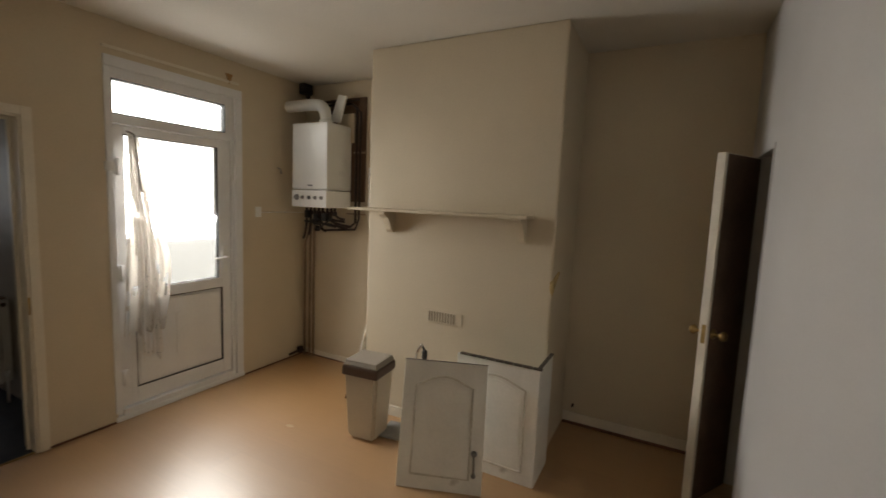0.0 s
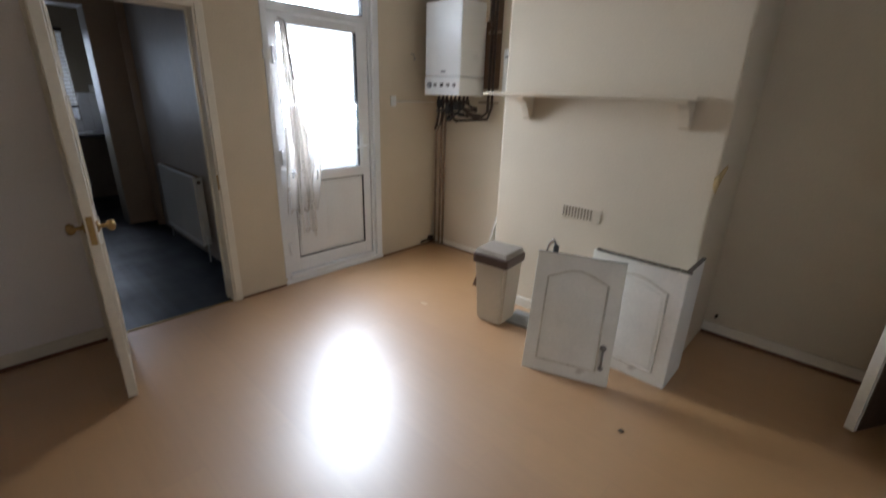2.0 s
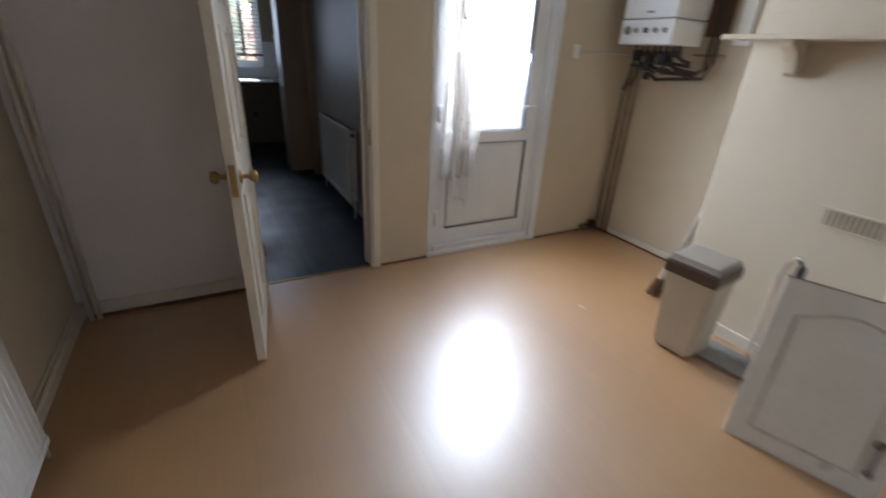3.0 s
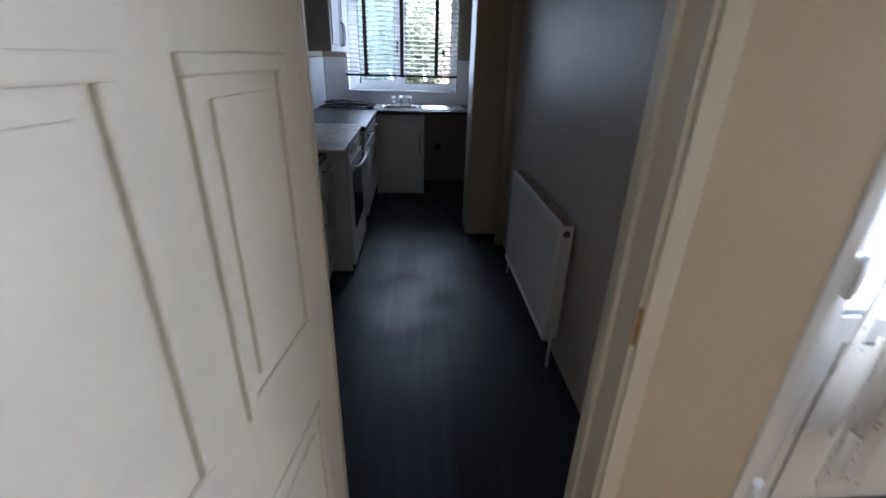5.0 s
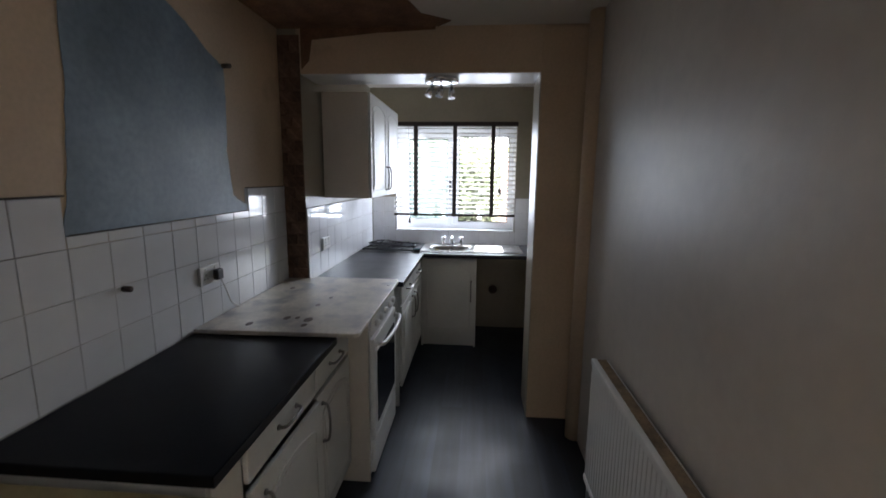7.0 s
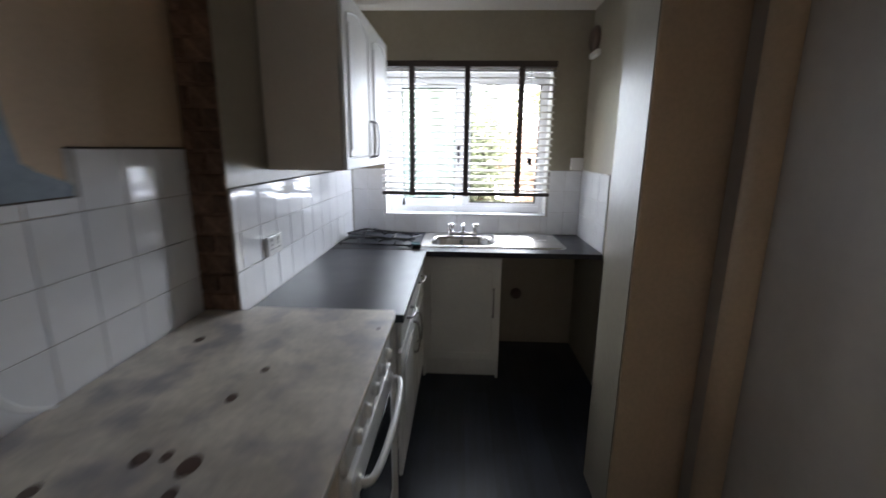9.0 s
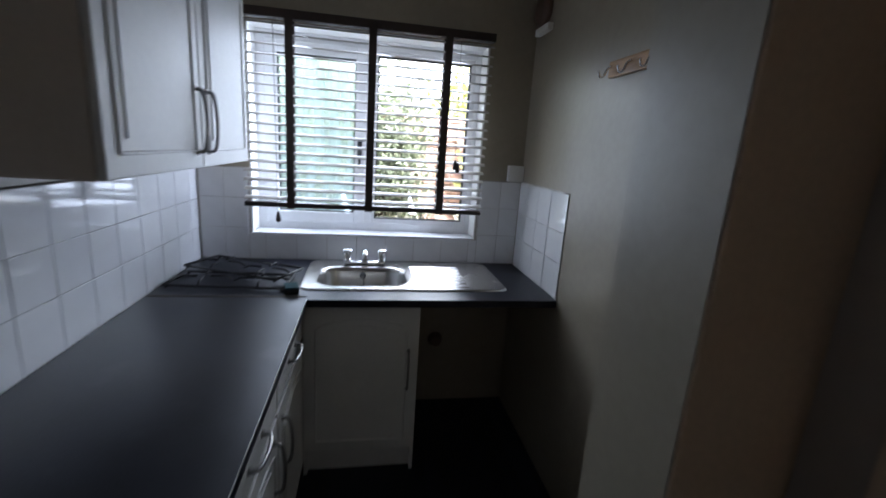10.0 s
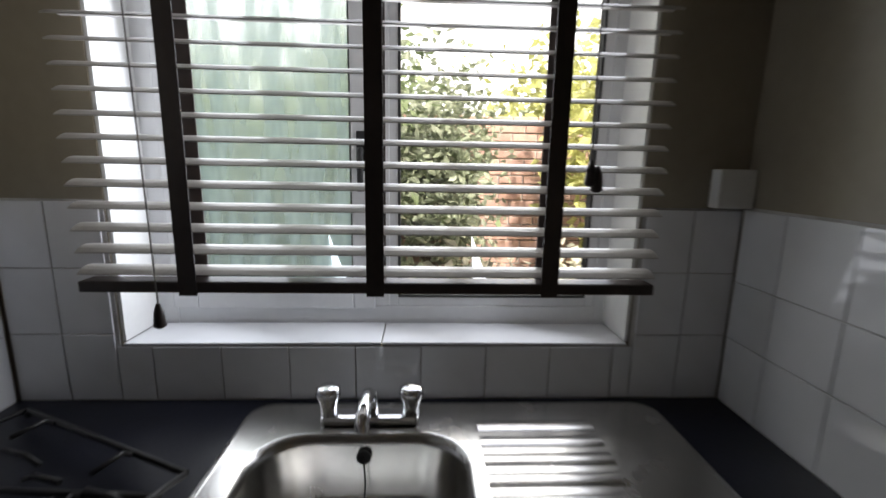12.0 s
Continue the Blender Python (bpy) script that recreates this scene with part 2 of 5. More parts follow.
streak_m.inputs["Scale"].default_value, streak_n.inputs["Scale"].default_value = (1, 9, 1.4), 2.5
streak_r = ramp_node(nt_, (0.22, 0.22, 0.22), (0.62, 0.62, 0.62), 0.35, 0.65)
for a_, b_ in ((streak_c.outputs["Object"], streak_m.inputs[0]), (streak_m.outputs[0], streak_n.inputs["Vector"]), (streak_n.outputs["Fac"], streak_r.inputs[0]), (streak_r.outputs[0], blend.inputs[0]), (nt_.nodes["Principled BSDF"].outputs[0], blend.inputs[1]), (milk.outputs[0], blend.inputs[2]), (blend.outputs[0], nt_.nodes["Material Output"].inputs[0])):
    nt_.links.new(a_, b_)
OVERCAST = bpy.data.materials.new("white_overcast_sky")
OVERCAST.use_nodes = True
glow_ = OVERCAST.node_tree.nodes["Principled BSDF"]
glow_.inputs["Base Color"].default_value, glow_.inputs["Emission Color"].default_value, glow_.inputs["Emission Strength"].default_value = (0, 0, 0, 1), (0.96, 0.98, 1.0, 1), 1.5
# one lace in two tones: darker against the backlight, white for its backlit edge
LACE, LACE_SHADED = net("white_lace_net", (0.76, 0.73, 0.70), 34, 0.60), net("shaded_lace_net", (0.50, 0.46, 0.41), 34, 0.56)


def plank_floor(name, a, b, rough, board, run, along, sheen, grain):
    """Boards laid in courses, each with its own tone, grain along the board and fine joints."""
    m = bpy.data.materials.new(name)
    m.use_nodes = True
    nt = m.node_tree
    link, p = nt.links.new, nt.nodes["Principled BSDF"]
    tc, mp, br = (nt.nodes.new("ShaderNode" + k) for k in ("TexCoord", "Mapping", "TexBrick"))
    mp.inputs["Rotation"].default_value = (0, 0, radians(90) if along == "y" else 0)
    link(tc.outputs["Object"], mp.inputs[0])
    link(mp.outputs[0], br.inputs["Vector"])
    br.offset, br.inputs["Scale"].default_value = 0.37, 1.0
    br.inputs["Brick Width"].default_value, br.inputs["Row Height"].default_value = run, board
    br.inputs["Mortar Size"].default_value, br.inputs["Mortar Smooth"].default_value = 0.0012, 0.3
    br.inputs["Color1"].default_value, br.inputs["Color2"].default_value = (*a, 1), (*b, 1)
    br.inputs["Mortar"].default_value = (*[c * (0.55 + 0.3 * sheen) for c in a], 1)
    mp2, n = (nt.nodes.new("ShaderNode" + k) for k in ("Mapping", "TexNoise"))
    mp2.inputs["Scale"].default_value = (2, 26, 1) if sheen > 0.5 else (0.8, 11, 1)
    link(mp.outputs[0], mp2.inputs[0])
    link(mp2.outputs[0], n.inputs["Vector"])
    n.inputs["Scale"].default_value, n.inputs["Detail"].default_value = 2.2, 6
    r = ramp_node(nt, [1 - grain] * 3, (1.0, 1.0, 1.0), 0.3, 0.7)
    link(n.outputs["Fac"], r.inputs[0])
    m1 = nt.nodes.new("ShaderNodeMixRGB")
    m1.blend_type, m1.inputs[0].default_value = "MULTIPLY", 1.0
    link(br.outputs[0], m1.inputs[1])
    link(r.outputs[0], m1.inputs[2])
    link(m1.outputs[0], p.inputs["Base Color"])
    wear, spread_of = nt.nodes.new("ShaderNodeTexNoise"), nt.nodes.new("ShaderNodeMapRange")
    wear.inputs["Scale"].default_value, wear.inputs["Detail"].default_value = 3.2, 5
    link(tc.outputs["Object"], wear.inputs["Vector"])
    base_rough = rough + 0.22 * sheen
    spread_of.inputs[1].default_value, spread_of.inputs[2].default_value = 0.3, 0.7
    spread_of.inputs[3].default_value, spread_of.inputs[4].default_value = base_rough - 0.10, base_rough + 0.10
    link(wear.outputs["Fac"], spread_of.inputs[0])
    link(spread_of.outputs[0], p.inputs["Roughness"])
    p.inputs["Specular IOR Level"].default_value = 0.5 + 0.3 * sheen
    p.inputs["Coat Weight"].default_value, p.inputs["Coat Roughness"].default_value = sheen, rough
    p.inputs["Coat IOR"].default_value = 1.5 + 0.95 * sheen
    bp = nt.nodes.new("ShaderNodeBump")
    bp.inputs["Strength"].default_value, bp.inputs["Distance"].default_value = 0.04, 0.002
    link(n.outputs["Fac"], bp.inputs["Height"])
    link(bp.outputs[0], p.inputs["Normal"])
    return m


LAMINATE = plank_floor("oak_laminate", (0.43, 0.226, 0.072), (0.39, 0.200, 0.062), 0.38, 0.19, 1.25, "x", 1.0, 0.07)
VINYL = plank_floor("blue_grey_vinyl_planks", (0.029, 0.039, 0.060), (0.009, 0.0125, 0.022), 0.44, 0.15, 0.92, "x", 0.05, 0.6)

# ---- mesh helpers ----


def box(bm, x0, x1, y0, y1, z0, z1, bevel=0.0, m=None):
    a = [bm.verts.new((x, y, z)) for x in (min(x0, x1), max(x0, x1)) for y in (min(y0, y1), max(y0, y1)) for z in (min(z0, z1), max(z0, z1))]
    fs = [bm.faces.new([a[i] for i in q]) for q in ((0, 1, 3, 2), (4, 6, 7, 5), (0, 4, 5, 1), (2, 3, 7, 6), (0, 2, 6, 4), (1, 5, 7, 3))]
    if bevel:
        es = {e for f in fs for e in f.edges}
        made = bmesh.ops.bevel(bm, geom=list(es), offset=bevel, segments=2, affect="EDGES", profile=0.6)
        a = list({v for f in made["faces"] for v in f.verts} | {v for v in a if v.is_valid})
    if m:
        bmesh.ops.transform(bm, matrix=m, verts=a)
    return a


def tube(bm, pts, r, seg=10, caps=True):
    pts = [Vector(p) for p in pts]
    rings = []
    up = None
    for i, p in enumerate(pts):
        d = (pts[min(i + 1, len(pts) - 1)] - pts[max(i - 1, 0)]).normalized()
        if up is None:
            up = d.orthogonal().normalized()
        up = (up - d * up.dot(d))
        up = up.normalized() if up.length > 1e-5 else d.orthogonal().normalized()
        side = d.cross(up)
        rr = r[i] if isinstance(r, (list, tuple)) else r
        rings.append([bm.verts.new(p + rr * (math.cos(2 * math.pi * k / seg) * up + math.sin(2 * math.pi * k / seg) * side)) for k in range(seg)])
    for a, b in zip(rings, rings[1:]):
        for k in range(seg):
            bm.faces.new((a[k], a[(k + 1) % seg], b[(k + 1) % seg], b[k])).smooth = True
    if caps:
        bm.faces.new(rings[0][::-1])
        bm.faces.new(rings[-1])


def lathe(bm, profile, at=(0, 0, 0), axis="z", seg=20):
    turn = {"z": Matrix(), "x": pose(0, 0, 0, 0, 90, 0), "y": pose(0, 0, 0, -90, 0, 0), "-x": pose(0, 0, 0, 0, -90, 0), "-y": pose(0, 0, 0, 90, 0, 0)}[axis]
    m = Matrix.Translation(at) @ turn
    rings = [[bm.verts.new(m @ Vector((r * math.cos(2 * math.pi * k / seg), r * math.sin(2 * math.pi * k / seg), z))) for k in range(seg)] for r, z in profile]
    for a, b in zip(rings, rings[1:]):
        for k in range(seg):
            bm.faces.new((a[k], a[(k + 1) % seg], b[(k + 1) % seg], b[k])).smooth = True
    bm.faces.new(rings[0][::-1])
    bm.faces.new(rings[-1])


def curve_pts(pts, n=8):
    """A smooth line through the points."""
    p = [Vector(q) for q in pts]
    p = [2 * p[0] - p[1], *p, 2 * p[-1] - p[-2]]
    out = []
    for i in range(1, len(p) - 2):
        for k in range(n):
            t = k / n
            out.append(0.5 * (2 * p[i] + (p[i + 1] - p[i - 1]) * t + (2 * p[i - 1] - 5 * p[i] + 4 * p[i + 1] - p[i + 2]) * t * t + (3 * p[i] - p[i - 1] - 3 * p[i + 1] + p[i + 2]) * t ** 3))
    return out + [p[-2]]


def prism(bm, outline, a, b, axis="z"):
    """An outline in two dimensions, made solid between a and b along an axis."""
    put = {"z": lambda u, v, w: (u, v, w), "y": lambda u, v, w: (u, w, v), "x": lambda u, v, w: (w, u, v)}[axis]
    lo, hi = [bm.verts.new(put(u, v, a)) for u, v in outline], [bm.verts.new(put(u, v, b)) for u, v in outline]
    bm.faces.new(lo), bm.faces.new(hi)
    for i in range(len(lo)):
        bm.faces.new((lo[i], lo[i - 1], hi[i - 1], hi[i]))


def mesh_of(name, bm, material):
    bmesh.ops.recalc_face_normals(bm, faces=bm.faces)
    me = bpy.data.meshes.new(name)
    bm.to_mesh(me)
    bm.free()
    me.materials.append(material)
    return me


def part(name, bm, material, parent, label=""):
    ob = new(name, mesh_of(name, bm, material))
    ob.parent = parent
    return tagged(ob, label)


def thing(name, at, label, category, group="", kind="", turn=0, m=None):
    ob = new(name)
    ob.matrix_world = m if m else pose(*at, 0, 0, turn)
    ob.empty_display_size = 0.1
    return tagged(ob, label, category, group, kind)


def structure(name, bm, material, label, category):
    return tagged(new(name, mesh_of(name, bm, material)), label, category, "", "structure")


def solid(*boxes, bevel=0.0):
    bm = bmesh.new()
    for b in boxes:
        box(bm, *b, bevel=bevel)
    return bm


def cell_slab(us, vs, solid_at, a, b, axis):
    """A slab of grid cells in one skin; solid_at(u, v) says which cells are filled. axis: the one across its thickness."""
    put = {"z": lambda u, v, w: (u, v, w), "y": lambda u, v, w: (u, w, v), "x": lambda u, v, w: (w, u, v)}[axis]
    bm, made = bmesh.new(), {}

    def at(i, j, k):
        if (i, j, k) not in made:
            made[i, j, k] = bm.verts.new(put(us[i], vs[j], (a, b)[k]))
        return made[i, j, k]
    full = {(i, j) for i in range(len(us) - 1) for j in range(len(vs) - 1) if solid_at((us[i] + us[i + 1]) / 2, (vs[j] + vs[j + 1]) / 2)}
    for i, j in sorted(full):
        for k in (0, 1):
            bm.faces.new([at(i, j, k), at(i + 1, j, k), at(i + 1, j + 1, k), at(i, j + 1, k)])
        for di, dj, p, q in ((-1, 0, (0, 0), (0, 1)), (1, 0, (1, 0), (1, 1)), (0, -1, (0, 0), (1, 0)), (0, 1, (0, 1), (1, 1))):
            if (i + di, j + dj) not in full:
                bm.faces.new([at(i + p[0], j + p[1], 0), at(i + q[0], j + q[1], 0), at(i + q[0], j + q[1], 1), at(i + p[0], j + p[1], 1)])
    return bm


def walled(x0, x1, y0, y1, z0, z1, holes, run):
    """A wall with openings (a, b, low, high) along x or y."""
    lo, hi = (y0, y1) if run == "y" else (x0, x1)
    us = sorted({lo, hi, *[h[0] for h in holes], *[h[1] for h in holes]})
    vs = sorted({z0, z1, *[h[2] for h in holes], *[h[3] for h in holes]})
    thick = (x0, x1, "x") if run == "y" else (y0, y1, "y")
    return cell_slab(us, vs, lambda u, v: not any(h[0] < u < h[1] and h[2] < v < h[3] for h in holes), *thick)


# ---- the plan ----
WEST, EAST, SOUTH, NORTH, TOP = -2.70, 0.90, -0.53, 3.21, 2.63
KW, KE, KN, KS, KTOP = -7.22, -2.845, 1.32, -0.58, 2.49
ARCH, ARCH_BACK, KS_FAR = -5.43, -5.73, -0.44
KD0, KD1, KDTOP = 0.375, 1.085, 1.945
BD0, BD1, BDTOP = 1.515, 2.475, 2.40

# ---- the setting ----
floor = structure("floor_room", solid((WEST - 0.02, EAST + 0.14, SOUTH - 0.2, NORTH + 0.2, -0.12, 0.0), (EAST + 0.14, EAST + 1.5, 2.10, 3.30, -0.12, 0.0)), LAMINATE, "light oak laminate floor with a worn sheen", "floor")
structure("floor_kitchen", solid((KW - 0.3, WEST - 0.021, -0.8, 1.5, -0.12, -0.004)), VINYL, "dark blue-grey wood-effect vinyl kitchen floor", "floor")
structure("ceiling_room", solid((WEST - 0.2, EAST + 0.14, SOUTH - 0.2, NORTH + 0.2, TOP, TOP + 0.12), (EAST + 0.14, EAST + 1.5, 2.10, 3.30, TOP, TOP + 0.12)), CEIL, "white painted plaster ceiling", "ceiling")
structure("ceiling_kitchen", solid((KW - 0.3, WEST - 0.2, -0.8, 1.55, KTOP, KTOP + 0.12)), CEIL, "stained white plaster kitchen ceiling", "ceiling")

structure("wall_west", walled(KE, WEST, KD0 - 0.06, NORTH + 0.2, 0, TOP, [(KD0 - 0.06, KD1 + 0.06, 0, KDTOP + 0.06), (BD0, BD1, 0.0, BDTOP)], "y"), CREAM, "cream painted wall with a kitchen doorway and back door", "wall")
structure("wall_west_side", solid((KE, WEST, SOUTH - 0.2, KD0 - 0.06, 0, TOP)), LILAC, "pale lilac-white wall beside the kitchen doorway, brightened in colour", "wall")
structure("wall_north", solid((WEST, EAST + 0.2, NORTH, NORTH + 0.2, 0, TOP)), CREAM, "cream painted alcove wall", "wall")
structure("wall_south", solid((WEST, EAST + 0.2, SOUTH - 0.2, SOUTH, 0, TOP)), CREAM, "cream painted side wall", "wall")
structure("wall_east", walled(EAST, EAST + 0.14, SOUTH, NORTH, 0, TOP, [(2.555, 2.965, 0, 1.90)], "y"), WHITEWALL, "off-white painted wall with a cupboard opening", "wall")
# unseen walls added to close the cupboard; its darkness is put into their colour
structure("wall_cupboard", solid((EAST + 0.14, EAST + 1.5, 2.10, 2.20, 0, TOP), (EAST + 0.14, EAST + 1.5, 3.2, 3.3, 0, TOP), (EAST + 1.4, EAST + 1.5, 2.2, 3.2, 0, TOP)), PLASTER, "unseen cupboard walls, coloured dark for the unlit inside", "wall")

bm = bmesh.new()
box(bm, -1.46, -0.09, 2.60, NORTH - 0.001, 0, TOP, bevel=0.012)
breast = structure("chimney_breast", bm, CREAM, "cream painted chimney breast", "wall")

structure("wall_kitchen_south", solid((ARCH, KE, -0.82, KS, 0, KTOP)), BEIGEWALL, "grubby beige kitchen wall above white tiles", "wall")
structure("wall_kitchen_south_far", solid((KW - 0.28, ARCH, -0.82, KS_FAR, 0, KTOP)), FARWALL, "pale painted kitchen wall behind the worktop, colour darkened for shade", "wall")
structure("wall_kitchen_north", solid((ARCH_BACK, KE, KN, KN + 0.12, 0, KTOP)), GLOSSWALL, "satin grey kitchen wall with scuffs", "wall")
structure("wall_kitchen_north_far", solid((KW - 0.28, ARCH_BACK, KN - 0.01, KN + 0.12, 0, KTOP)), FARWALL, "pale green-white gloss kitchen wall, colour darkened for shade", "wall")
structure("wall_kitchen_west", walled(KW - 0.28, KW, KS_FAR, KN - 0.01, 0, KTOP, [(-0.18, 1.06, 1.045, 2.11)], "y"), FARWALL, "pale kitchen wall round the window, colour darkened for shade", "wall")
bm = bmesh.new()
box(bm, ARCH_BACK, ARCH, 1.035, KN, 0, KTOP, bevel=0.006)
structure("arch_pier", bm, BEIGEWALL, "beige painted pier beside the kitchen opening", "wall")
structure("arch_pier_lining", solid((ARCH_BACK - 0.003, ARCH - 0.008, 1.031, 1.0345, 0, 2.2245)), FARWALL, "pale painted inner face of the pier, colour darkened for shade", "wall")
structure("arch_header", solid((ARCH_BACK, ARCH, KS_FAR - 0.02, 1.035, 2.225, KTOP)), BEIGEWALL, "beige painted beam over the kitchen opening", "wall")
# white slab puts the window light on the beam's underside into its colour
structure("beam_soffit", solid((ARCH_BACK + 0.002, ARCH - 0.004, KS_FAR + 0.002, 1.030, 2.2195, 2.2235)), WHITE, "underside of the beam, whitened for window light", "trim")
bm = bmesh.new()
tube(bm, [(-5.24, KN - 0.01, 0), (-5.24, KN - 0.01, KTOP)], 0.055, 16)
structure("pipe_boxing", bm, BEIGEWALL, "beige painted rounded pipe boxing in the corner", "trim")

# ---- doors, windows and trim ----


def knob_pair(parent, x, z, y0, y1):
    """Turned knobs with roses on both faces of a door leaf."""
    for side, y in ((-1, y0), (1, y1)):
        bm = bmesh.new()
        lathe(bm, [(0.027, 0), (0.027, 0.006), (0.011, 0.010), (0.009, 0.032), (0.022, 0.040), (0.027, 0.052), (0.022, 0.064), (0.006, 0.068)], (x, y, z), "y" if side > 0 else "-y", 18)
        part("knob", bm, BRASS, parent, "aged brass door knob")


def panel_door(parent, w, h, t, panels, leaf_mat):
    """A leaf hinged at the origin, running along x; panels as (x0, x1, z0, z1)."""
    leaf = part("leaf", solid((0, w, -t / 2, t / 2, 0.008, h), bevel=0.003), leaf_mat, parent)
    for x0, x1, z0, z1 in panels:
        for s in (-1, 1):
            bm = bmesh.new()
            y = s * t / 2
            g = 0.022
            for a in ((x0, x1, z0, z0 + g), (x0, x1, z1 - g, z1), (x0, x0 + g, z0 + g, z1 - g), (x1 - g, x1, z0 + g, z1 - g)):
                box(bm, a[0], a[1], y, y + s * 0.008, a[2], a[3], bevel=0.003)
            box(bm, x0 + 0.045, x1 - 0.045, y, y + s * 0.006, z0 + 0.045, z1 - 0.045, bevel=0.003)
            part("panel_moulding", bm, leaf_mat, leaf)
    return leaf


# kitchen door, swung open into the room
kitchen_door = thing("door_1", (WEST + 0.012, KD0 + 0.012, 0), "cream six-panel internal door standing open", "door", kind="structure", turn=-8.0)
panel_door(kitchen_door, 0.742, 1.930, 0.04, [(0.10, 0.335, 1.52, 1.82), (0.415, 0.65, 1.52, 1.82), (0.10, 0.335, 0.98, 1.44), (0.415, 0.65, 0.98, 1.44), (0.10, 0.335, 0.20, 0.80), (0.415, 0.65, 0.20, 0.80)], TRIM)
knob_pair(kitchen_door, 0.690, 0.890, -0.021, 0.021)
part("latch_plate", solid((0.741, 0.744, -0.012, 0.012, 0.82, 0.95)), BRASS, kitchen_door, "brass latch plate on the door edge")
for z in (0.25, 1.70):
    bm = bmesh.new()
    tube(bm, [(-0.006, 0.024, z - 0.045), (-0.006, 0.024, z + 0.045)], 0.006, 8)
    part("hinge", bm, BRASS, kitchen_door)

# its lining and architrave
lining = thing("door_lining", (0, 0, 0), "cream gloss door lining of the kitchen doorway", "door frame", kind="structure")
for y0, y1, z0, z1 in ((KD0 - 0.03, KD0, 0, KDTOP), (KD1, KD1 + 0.03, 0, KDTOP), (KD0 - 0.03, KD1 + 0.03, KDTOP, KDTOP + 0.03)):
    part("jamb" if z0 == 0 else "head", solid((KE - 0.01, WEST + 0.004, y0, y1, z0, z1), bevel=0.002), TRIM, lining)
for y0, y1, z0, z1 in ((KD0, KD0 + 0.012, 0, KDTOP), (KD1 - 0.012, KD1, 0, KDTOP), (KD0 + 0.012, KD1 - 0.012, KDTOP - 0.012, KDTOP)):
    part("door_stop", solid((-2.80, -2.785, y0, y1, z0, z1)), TRIM, lining)
for x0, x1 in ((WEST + 0.004, WEST + 0.018), (KE - 0.026, KE - 0.012)):
    bm = bmesh.new()
    for b in ((KD0 - 0.062, KD0 - 0.012, 0, KDTOP + 0.062), (KD1 + 0.012, KD1 + 0.062, 0, KDTOP + 0.062), (KD0 - 0.012, KD1 + 0.012, KDTOP + 0.012, KDTOP + 0.062)):
        box(bm, x0, x1, *b, bevel=0.004)
    structure("architrave", bm, TRIM, "cream gloss architrave round the kitchen doorway", "trim")
bm = bmesh.new()
box(bm, WEST + 0.003, WEST + 0.006, KD1 + 0.001, KD1 + 0.012, 0.84, 0.94)
structure("strike_plate", bm, BRASS, "small dark strike plate on the door jamb", "trim")
structure("threshold_strip", solid((WEST - 0.028, WEST - 0.008, KD0, KD1, -0.004, 0.004), bevel=0.0015), BRASS, "thin metal threshold strip between the floors", "trim")

# back door in white plastic
back_door = thing("door_2", (WEST - 0.07, BD0, 0), "white plastic back door with a fanlight, shut", "door", kind="structure")
W2, H2 = BD1 - BD0, BDTOP
fr = part("door_frame", solid((-0.035, 0.055, 0, 0.040, 0, H2), (-0.035, 0.055, W2 - 0.075, W2, 0, H2), (-0.035, 0.055, 0.040, W2 - 0.075, H2 - 0.12, H2), (-0.035, 0.055, 0.040, W2 - 0.075, 2.0, 2.060), (-0.035, 0.055, 0.838, W2 - 0.075, 2.060, H2 - 0.12), (-0.035, 0.075, 0.040, W2 - 0.075, 0.0, 0.075), bevel=0.004), UPVC, back_door)
part("cover_trim", solid((0.056, 0.082, W2 - 0.05, W2 + 0.012, 0.036, H2 - 0.056), (0.056, 0.078, -0.012, 0.03, 0.06, H2 - 0.056), (0.056, 0.082, -0.012, W2 + 0.012, H2 - 0.055, H2 + 0.012), bevel=0.006), UPVC, back_door, "white cover strip round the frame")
leaf = part("leaf", solid((-0.03, 0.04, 0.045, 0.105, 0.08, 1.995), (-0.03, 0.04, 0.780, 0.88, 0.89, 1.995), (-0.03, 0.04, 0.810, 0.88, 0.08, 0.89), (-0.03, 0.04, 0.105, 0.145, 0.08, 0.81), (-0.03, 0.04, 0.105, 0.780, 1.937, 1.995), (-0.03, 0.04, 0.105, 0.810, 0.81, 0.89), (-0.03, 0.04, 0.145, 0.810, 0.08, 0.19), bevel=0.004), UPVC, back_door)
part("panel", solid((-0.012, 0.02, 0.145, 0.810, 0.19, 0.81)), UPVC, leaf)
bm = solid((0.020, 0.026, 0.170, 0.785, 0.215, 0.785), bevel=0.004)
prism(bm, [(0.43, 0.36), (0.48, 0.34), (0.53, 0.36), (0.53, 0.66), (0.48, 0.69), (0.43, 0.66)], 0.026, 0.031, "x")
part("panel_moulding", bm, UPVC, leaf)
bm = bmesh.new()
for b in ((0.145, 0.810, 0.19, 0.197), (0.145, 0.810, 0.803, 0.81), (0.145, 0.152, 0.197, 0.803), (0.803, 0.810, 0.197, 0.803)):
    box(bm, 0.021, 0.036, *b)
part("panel_seal", bm, SEAL, leaf, "black seal round the lower panel")
bm = bmesh.new()
for b in ((0.105, 0.780, 0.89, 0.896), (0.105, 0.780, 1.931, 1.937), (0.105, 0.111, 0.896, 1.931), (0.774, 0.780, 0.896, 1.931)):
    box(bm, 0.016, 0.034, *b)
part("glazing_seal", bm, SEAL, leaf, "grey glazing seal")
pane = part("pane", solid((-0.008, 0.008, 0.105, 0.780, 0.89, 1.937)), FROST, leaf, "obscured glass pane")
pane.visible_shadow = False
